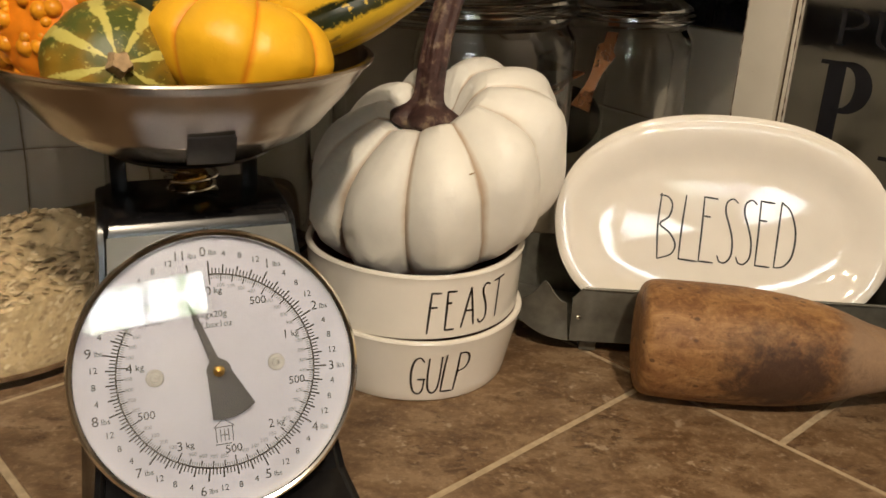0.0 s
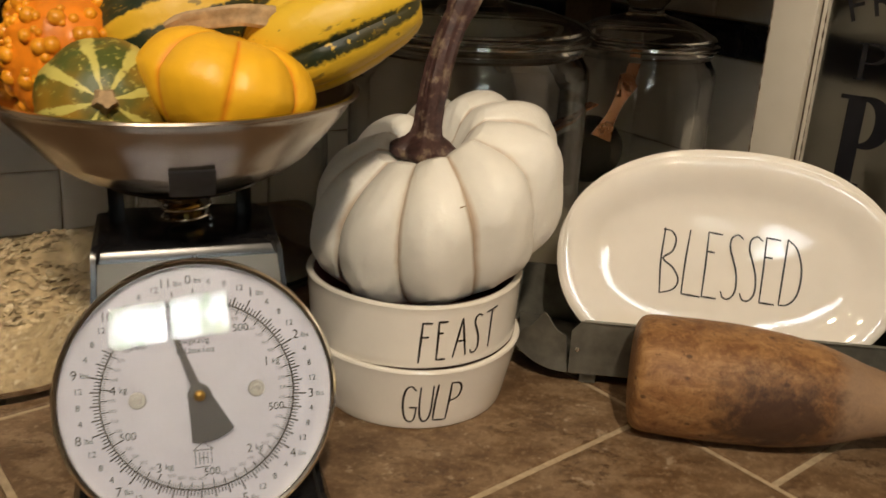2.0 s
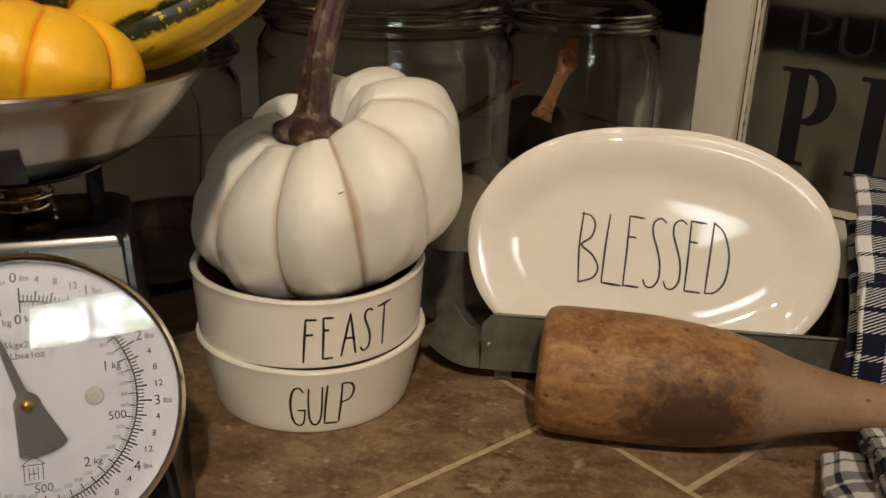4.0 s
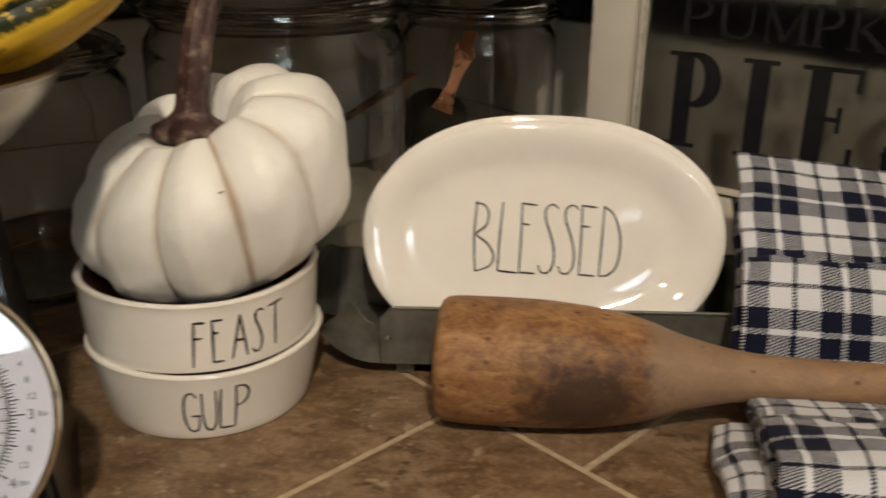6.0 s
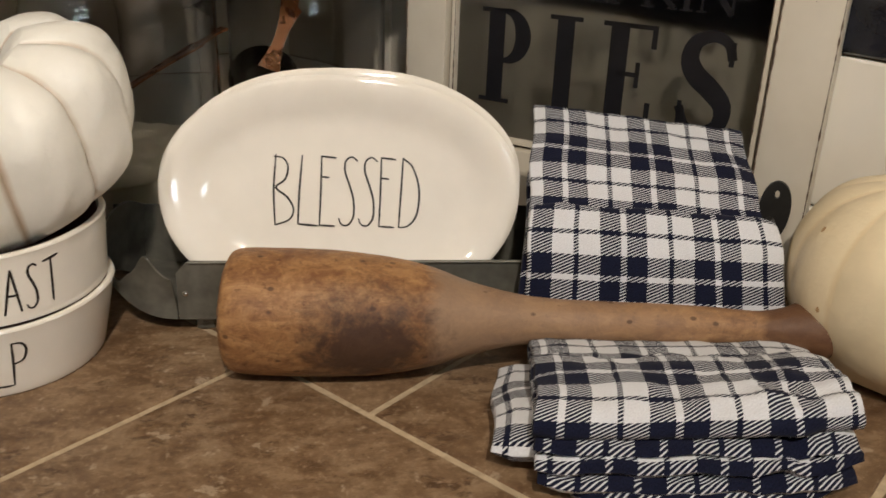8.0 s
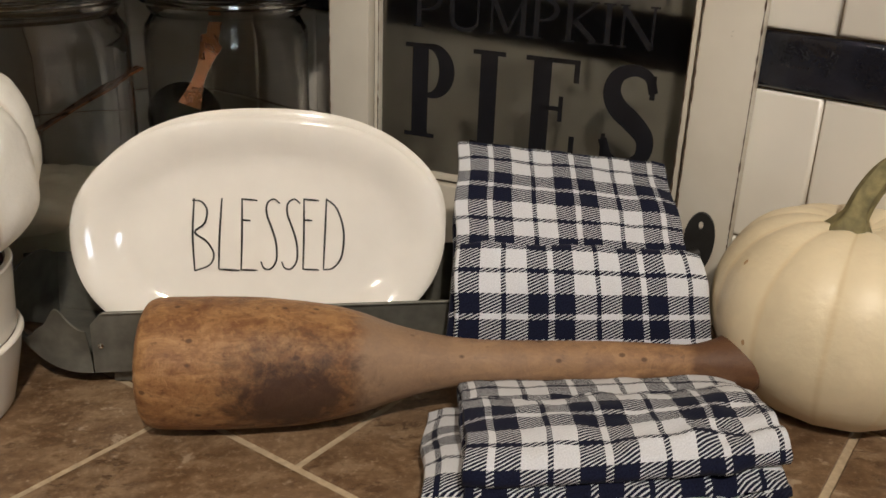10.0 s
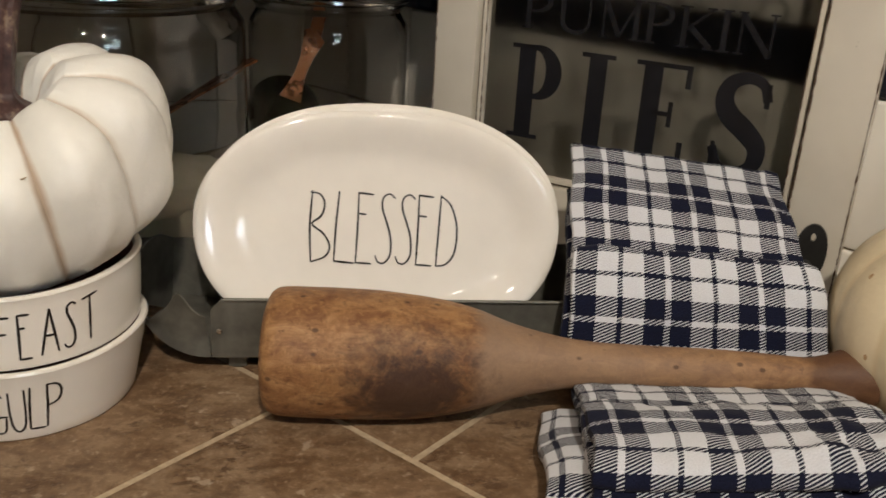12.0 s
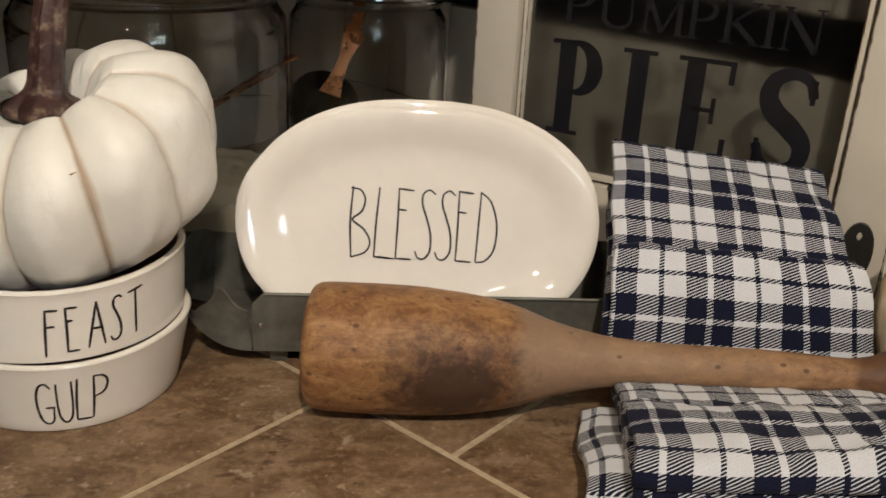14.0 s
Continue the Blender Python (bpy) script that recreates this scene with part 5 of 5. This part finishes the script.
# ---- kitchen scale ----
def kitchen_scale():
    t = thing("kitchen_scale", pose(-0.140, 0.499, 0.0, 0, 0, 22.2), "black vintage kitchen scale with a white dial and steel bowl", "scale")
    # housing: tapering black body, wider foot
    bm = bmesh.new()
    rings = []
    for z, hw, yf, yb in ((0.000, 0.090, -0.052, 0.172), (0.012, 0.090, -0.050, 0.172), (0.030, 0.082, -0.008, 0.166), (0.10, 0.072, 0.0192, 0.158), (0.178, 0.0645, 0.0496, 0.152), (0.192, 0.064, 0.055, 0.150), (0.198, 0.0625, 0.058, 0.149), (0.2005, 0.059, 0.062, 0.145)):
        rings.append([bm.verts.new(p) for p in ((-hw, yf, z), (hw, yf, z), (hw, yb, z), (-hw, yb, z))])
    for p, q in zip(rings, rings[1:]):
        for k in range(4):
            bm.faces.new((p[k], p[(k + 1) % 4], q[(k + 1) % 4], q[k]))
    bm.faces.new(rings[0][::-1])
    bm.faces.new(rings[-1])
    bmesh.ops.bevel(bm, geom=[e for e in bm.edges if abs(e.verts[0].co.z - e.verts[1].co.z) > 0.002], offset=0.006, segments=3, affect="EDGES")
    bmesh.ops.recalc_face_normals(bm, faces=bm.faces)
    part("housing", bm, M_BLACKMETAL, t)
    # grey front panel, parallel to the slanted front
    g = []
    for i in range(9):
        f = i / 8
        z = 0.055 + 0.1365 * f
        hw = 0.0695 - 0.0105 * f
        y = -0.008 + (z - 0.03) * 0.389 - 0.0028
        g.append([(-hw, y, z), (-hw * 0.4, y, z), (hw * 0.4, y, z), (hw, y, z)])
    part("front_panel", sheet(bmesh.new(), g, 0.003), M_GREYPANEL, t, "brushed grey front panel")
    # dial: drum, card, print, pointer, bezel, glass
    dial = pose(0, 0, 0.115, 67)
    drum = part("dial_drum", lathe([(0.0, -0.026), (0.082, -0.026), (0.0865, -0.021), (0.0872, -0.001), (0.0, -0.001)], 96), M_BLACKMETAL, t)
    drum.matrix_local = dial
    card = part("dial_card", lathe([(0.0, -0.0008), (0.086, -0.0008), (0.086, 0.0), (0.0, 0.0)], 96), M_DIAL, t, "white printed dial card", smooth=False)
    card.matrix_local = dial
    put = lambda x, y: (x, y, 0.0004)
    ink, grey = bmesh.new(), bmesh.new()
    lb = 31.72

    def at(r, deg):
        return r * math.sin(radians(deg)), r * math.cos(radians(deg))

    for k in range(0, 11 * 16 + 1):
        d = k / 16 * lb
        ln = 0.0085 if k % 16 == 0 else 0.0062 if k % 4 == 0 else 0.0040
        ribbon(ink, [at(0.0617, d), at(0.0617 + ln, d)], 0.00075 if k % 4 else 0.0010, put)
    for k in range(0, 251):
        d = k / 250 * 349.0
        ln = 0.0065 if k % 25 == 0 else 0.0045 if k % 5 == 0 else 0.0030
        ribbon(ink if k % 5 == 0 else grey, [at(0.0617, d), at(0.0617 - ln, d)], 0.0008 if k % 5 == 0 else 0.0006, put)
    n = 160
    ribbon(ink, [at(0.0617, 349.0 * k / n) for k in range(n + 1)], 0.0010, put)
    for k in range(12):
        x, y = at(0.0762, k * lb)
        text_into(ink, str(k), 0.0086, lambda a, b, x=x, y=y: put(x + a - 0.0026, y + b))
        text_into(ink, "lbs", 0.0050, lambda a, b, x=x, y=y, o=0.0035 + 0.0018 * (k > 9): put(x + a + o, y + b - 0.0006))
        if k < 11:
            for q in (4, 8, 12):
                x, y = at(0.0748, (k + q / 16) * lb)
                text_into(ink, str(q), 0.0056, lambda a, b, x=x, y=y: put(x + a, y + b))
    for k in range(11):
        x, y = at(0.0510, k * 34.9 + (1.5 if k == 0 else -1.5 if k == 10 else 0))
        if k % 2:
            text_into(ink, "500", 0.0072, lambda a, b, x=x, y=y: put(x + a, y + b))
        else:
            text_into(ink, str(k // 2), 0.0082, lambda a, b, x=x, y=y: put(x + a - 0.0030, y + b))
            text_into(ink, "kg", 0.0058, lambda a, b, x=x, y=y: put(x + a + 0.0032, y + b))
        if k < 10:
            for q in range(1, 5):
                x, y = at(0.0545, (k + q / 5) * 34.9)
                text_into(grey, str(q * 100 + (500 if k % 2 else 0)), 0.0034, lambda a, b, x=x, y=y: put(x + a, y + b))
    text_into(ink, "5kgx20g", 0.0058, lambda a, b: put(a - 0.001, b + 0.0360))
    text_into(ink, "11Lbsx1oz", 0.0058, lambda a, b: put(a - 0.001, b + 0.0295))
    # small house outline mark
    for a, b in (((-0.0065, -0.036), (0.0, -0.031)), ((0.0, -0.031), (0.0065, -0.036)), ((-0.006, -0.036), (0.006, -0.036)), ((-0.0052, -0.036), (-0.0052, -0.0455)), ((0.0052, -0.036), (0.0052, -0.0455)),
                 ((-0.0025, -0.0375), (-0.0025, -0.0450)), ((0.0, -0.0375), (0.0, -0.0450)), ((0.0025, -0.0375), (0.0025, -0.0450)), ((-0.0025, -0.0412), (0.0025, -0.0412)), ((-0.006, -0.0470), (0.004, -0.0470))):
        ribbon(ink, [a, b], 0.0005, put)
    for nm, b, mt, lab in (("dial_print", ink, M_PRINT, "black printed numbers and ticks"), ("dial_print", grey, M_PRINTGREY, "small grey printed numbers and ticks")):
        part(nm, b, mt, card, lab, smooth=False)
    bm = bmesh.new()
    d0 = Vector(at(1.0, -18.1))
    nrm = Vector((-d0.y, d0.x))
    outline = [d0 * 0.049 + nrm * 0.0004, d0 * 0.044 + nrm * 0.0015, d0 * 0.008 + nrm * 0.0030]
    outline += [Vector((0.0078 * math.cos(radians(k)), 0.0078 * math.sin(radians(k)))) for k in range(140, 201, 15)]
    outline += [Vector(at(0.031, a)) for a in range(192, 135, -6)]
    outline += [Vector((0.0078 * math.cos(radians(k)), 0.0078 * math.sin(radians(k)))) for k in range(0, 71, 14)]
    outline += [d0 * 0.008 - nrm * 0.0030, d0 * 0.044 - nrm * 0.0015, d0 * 0.049 - nrm * 0.0004]
    f = bm.faces.new([bm.verts.new((p.x, p.y, 0.0030)) for p in outline])
    ex = bmesh.ops.extrude_face_region(bm, geom=[f])
    bmesh.ops.translate(bm, vec=(0, 0, 0.0008), verts=[v for v in ex["geom"] if isinstance(v, bmesh.types.BMVert)])
    bmesh.ops.recalc_face_normals(bm, faces=bm.faces)
    ptr = part("pointer", bm, M_BLACKRUB, t, "black pointer with a broad tail", smooth=False)
    ptr.matrix_local = dial
    hub = part("hub", lathe([(0.0, 0.0075), (0.0022, 0.0070), (0.0036, 0.0058), (0.0040, 0.0038), (0.0040, 0.0), (0.0, 0.0)], 32), M_BRASS, t, "brass hub screw")
    hub.matrix_local = dial
    for sx in (-0.0388, 0.0372):
        sc = lathe([(0.0, 0.0012), (0.0012, 0.0013), (0.0015, 0.0022), (0.0028, 0.0022), (0.0031, 0.0010), (0.0050, 0.0010), (0.0056, 0.0)], 28)
        s = part("screw", sc, M_SCREW, t, "small bright dial screw")
        s.matrix_local = dial @ pose(sx, 0.0005, 0.0002)
    bez = part("bezel", lathe([(0.0858, 0.0), (0.0860, 0.0050), (0.0868, 0.0066), (0.0884, 0.0072), (0.0900, 0.0062), (0.0906, 0.0040), (0.0904, -0.004), (0.0890, -0.007), (0.0872, -0.007)], 128), M_BEZEL, t, "thin chrome bezel")
    bez.matrix_local = dial
    gl = part("dial_glass", lathe([(0.0, 0.0085), (0.05, 0.0082), (0.0858, 0.0062), (0.0858, 0.0050), (0.05, 0.0068), (0.0, 0.0071)], 96), M_PANE, t, "clear dial cover")
    gl.matrix_local = dial
    gl.visible_shadow = False
    # posts, cradle, tabs, spring
    for x in (-0.047, 0.043):
        part("post", box(x - 0.0055, x + 0.0055, 0.112, 0.122, 0.200, 0.247, 0.0012), M_BLACKMETAL, t)
    cr = [(0.038, 0.0), (0.050, 0.0), (0.054, 0.002), (0.054, 0.0035), (0.038, 0.0035), (0.038, 0.0)]
    c = part("cradle", lathe(cr, 64), M_BLACKMETAL, t)
    c.location = (0.0, 0.0885, 0.238)
    tab = []
    for i in range(9):
        f = i / 8
        r, z = 0.0805 + 0.0155 * math.sin(1.45 * f), 0.2510 + 0.0190 * f
        tab.append([(-0.0135 * k + 0.003, 0.0885 - math.sqrt(r * r - (0.0135 * k) ** 2), z) for k in (1.0, 0.8, 0.3, -0.3, -0.8, -1.0)])
    part("tab", sheet(bmesh.new(), tab, 0.0035), M_BLACKRUB, t, "black rubber bowl tab")
    coil = [(0.0175 * (1 + 0.1 * math.sin(0.6 * k)) * math.cos(k * 0.35), 0.0175 * math.sin(k * 0.35), 0.204 + 0.00038 * k) for k in range(50)]
    sp = part("spring", tube(coil, 0.0011, 8), M_CHROME, t, "coiled steel spring")
    sp.location = (0.0, 0.100, 0)
    kn = part("adjusting_nut", lathe([(0.0, 0.219), (0.0100, 0.219), (0.0118, 0.217), (0.0120, 0.208), (0.0110, 0.206), (0.0, 0.206)], 20), M_BRASS, t, "dull brass adjusting nut")
    kn.location = (0.0, 0.100, 0)
    # weighing bowl
    cx, cy = -0.0005, 0.0885
    out = curve_profile([(0.0, 0.241), (0.040, 0.2418), (0.065, 0.2465), (0.085, 0.2590), (0.0935, 0.2680), (0.108, 0.2845), (0.1190, 0.300)], 5)
    rim = [(0.1222, 0.3015), (0.1232, 0.3030), (0.1222, 0.3045), (0.1190, 0.3045)]
    inn = curve_profile([(0.1175, 0.300), (0.1065, 0.2855), (0.092, 0.2690), (0.0835, 0.2605), (0.0645, 0.2483), (0.040, 0.2434), (0.0, 0.243)], 5)
    b = part("weighing_bowl", lathe(out + rim + inn, 128), M_STEEL, t, "polished steel weighing bowl")
    b.location = (cx, cy, 0)


kitchen_scale()


# ---- gourds in the bowl ----
def gourds():
    g = thing("orange_gourd", pose(-0.136, 0.541, 0.2785, -8, 14, 8), "smooth orange-yellow ribbed mini gourd in the scale bowl", "gourd", "gourds in the bowl")
    part("skin", ribbed(curve_profile([(0.0, 0.003), (0.022, 0.0), (0.042, 0.011), (0.0545, 0.031), (0.0535, 0.044), (0.043, 0.058), (0.024, 0.065), (0.009, 0.062), (0.0, 0.059)], 5), 7, radians(-22), 0.08, 0.62, 160, 0.003, 1.0, 0.010), M_ORANGE, g)
    # round striped gourd, stem towards the front
    ax = Vector((0.42, -0.87, 0.26)).normalized()
    m = ax.to_track_quat("Z", "Y").to_matrix().to_4x4()
    m.translation = Vector((-0.200, 0.526, 0.299)) - ax * 0.036
    g = thing("striped_gourd", m, "small round green and cream striped gourd in the scale bowl", "gourd", "gourds in the bowl")
    part("skin", ribbed(curve_profile([(0.0, 0.0), (0.020, 0.003), (0.036, 0.018), (0.0415, 0.036), (0.036, 0.055), (0.022, 0.068), (0.009, 0.072), (0.0, 0.072)], 5), 8, 0.0, 0.03, 0.8, 96), M_GREENG, g)
    part("stem", tube([(0, 0, 0.069), (0, 0, 0.074), (0.0005, 0, 0.079), (0.001, 0.0005, 0.0815)], [0.0082, 0.0064, 0.0056, 0.0050], 20, lobes=lambda a, f: 1 + 0.16 * math.sin(5 * a)), M_TANSTEM, g, "cut pale tan stem")
    # long yellow gourd
    p0, p1 = Vector((-0.116, 0.590, 0.326)), Vector((-0.004, 0.614, 0.374))
    d = (p1 - p0).normalized()
    m = d.to_track_quat("Z", "Y").to_matrix().to_4x4()
    m = m @ Matrix.Rotation(radians(35), 4, "Z")
    m.translation = p0
    g = thing("long_gourd", m, "long yellow gourd with dark green stripes in the bowl", "gourd", "gourds in the bowl")
    part("skin", ribbed(curve_profile([(0.0, -0.014), (0.016, -0.010), (0.032, 0.008), (0.0375, 0.030), (0.036, 0.055), (0.031, 0.080), (0.026, 0.096), (0.018, 0.107), (0.0, 0.112)], 6), 6, 0.5, 0.11, 0.75, 120, 0.0, 3.0, 0.012), M_YELLOWG, g)
    inv = m.inverted()
    path = [inv @ p for p in smooth_path([(-0.104, 0.572, 0.352), (-0.122, 0.565, 0.354), (-0.140, 0.560, 0.352), (-0.158, 0.557, 0.349), (-0.168, 0.556, 0.344)], 4)]
    part("stem", tube(path, [0.0066 - 0.0001 * k for k in range(len(path))], 18, lobes=lambda a, f: 1 + 0.28 * math.sin(3 * a + 2 * f)), M_TANSTEM, g, "knobbly pale tan stem")
    # dark striped gourd behind
    p0, p1 = Vector((-0.225, 0.602, 0.322)), Vector((-0.135, 0.618, 0.360))
    d = (p1 - p0).normalized()
    m = d.to_track_quat("Z", "Y").to_matrix().to_4x4()
    m.translation = p0
    g = thing("dark_gourd", m, "dark green and yellow gourd at the back of the bowl", "gourd", "gourds in the bowl")
    part("skin", ribbed(curve_profile([(0.0, -0.010), (0.020, -0.006), (0.038, 0.014), (0.042, 0.040), (0.036, 0.070), (0.026, 0.092), (0.012, 0.104), (0.0, 0.106)], 5), 10, 0.2, 0.04, 0.7, 96), M_DARKG, g)
    # warty gourd
    g = thing("warty_gourd", pose(-0.252, 0.602, 0.272, 6, -6, 40), "bumpy orange warty gourd in the scale bowl", "gourd", "gourds in the bowl")
    rng = random.Random(11)

    def wob(a, r, z):
        k = 1 + 0.05 * noise.noise((3 * math.cos(a), 3 * math.sin(a), z * 60)) + 0.05 * noise.noise((7 * math.cos(a), 7 * math.sin(a), z * 150))
        return r * k, z
    part("skin", lathe(curve_profile([(0.0, 0.0), (0.024, 0.003), (0.042, 0.022), (0.046, 0.046), (0.038, 0.072), (0.022, 0.086), (0.0, 0.090)], 6), 80, wobble=wob), M_WARTY, g)
    b = bmesh.new()
    for k in range(190):
        a, f = rng.uniform(0, 2 * math.pi), rng.uniform(0.12, 0.95)
        z = 0.090 * f
        r = 0.047 * math.sqrt(max(0.02, 1 - ((z - 0.046) / 0.047) ** 2))
        s = bmesh.new()
        bmesh.ops.create_icosphere(s, subdivisions=2 if k % 3 else 3, radius=rng.choice((0.0028, 0.0036, 0.0046, 0.0060)))
        bmesh.ops.translate(s, vec=(0.95 * r * math.cos(a), 0.95 * r * math.sin(a), z), verts=s.verts)
        merge(b, s)
    part("wart_cluster", b, M_WART, g, "yellow-orange warts")


gourds()
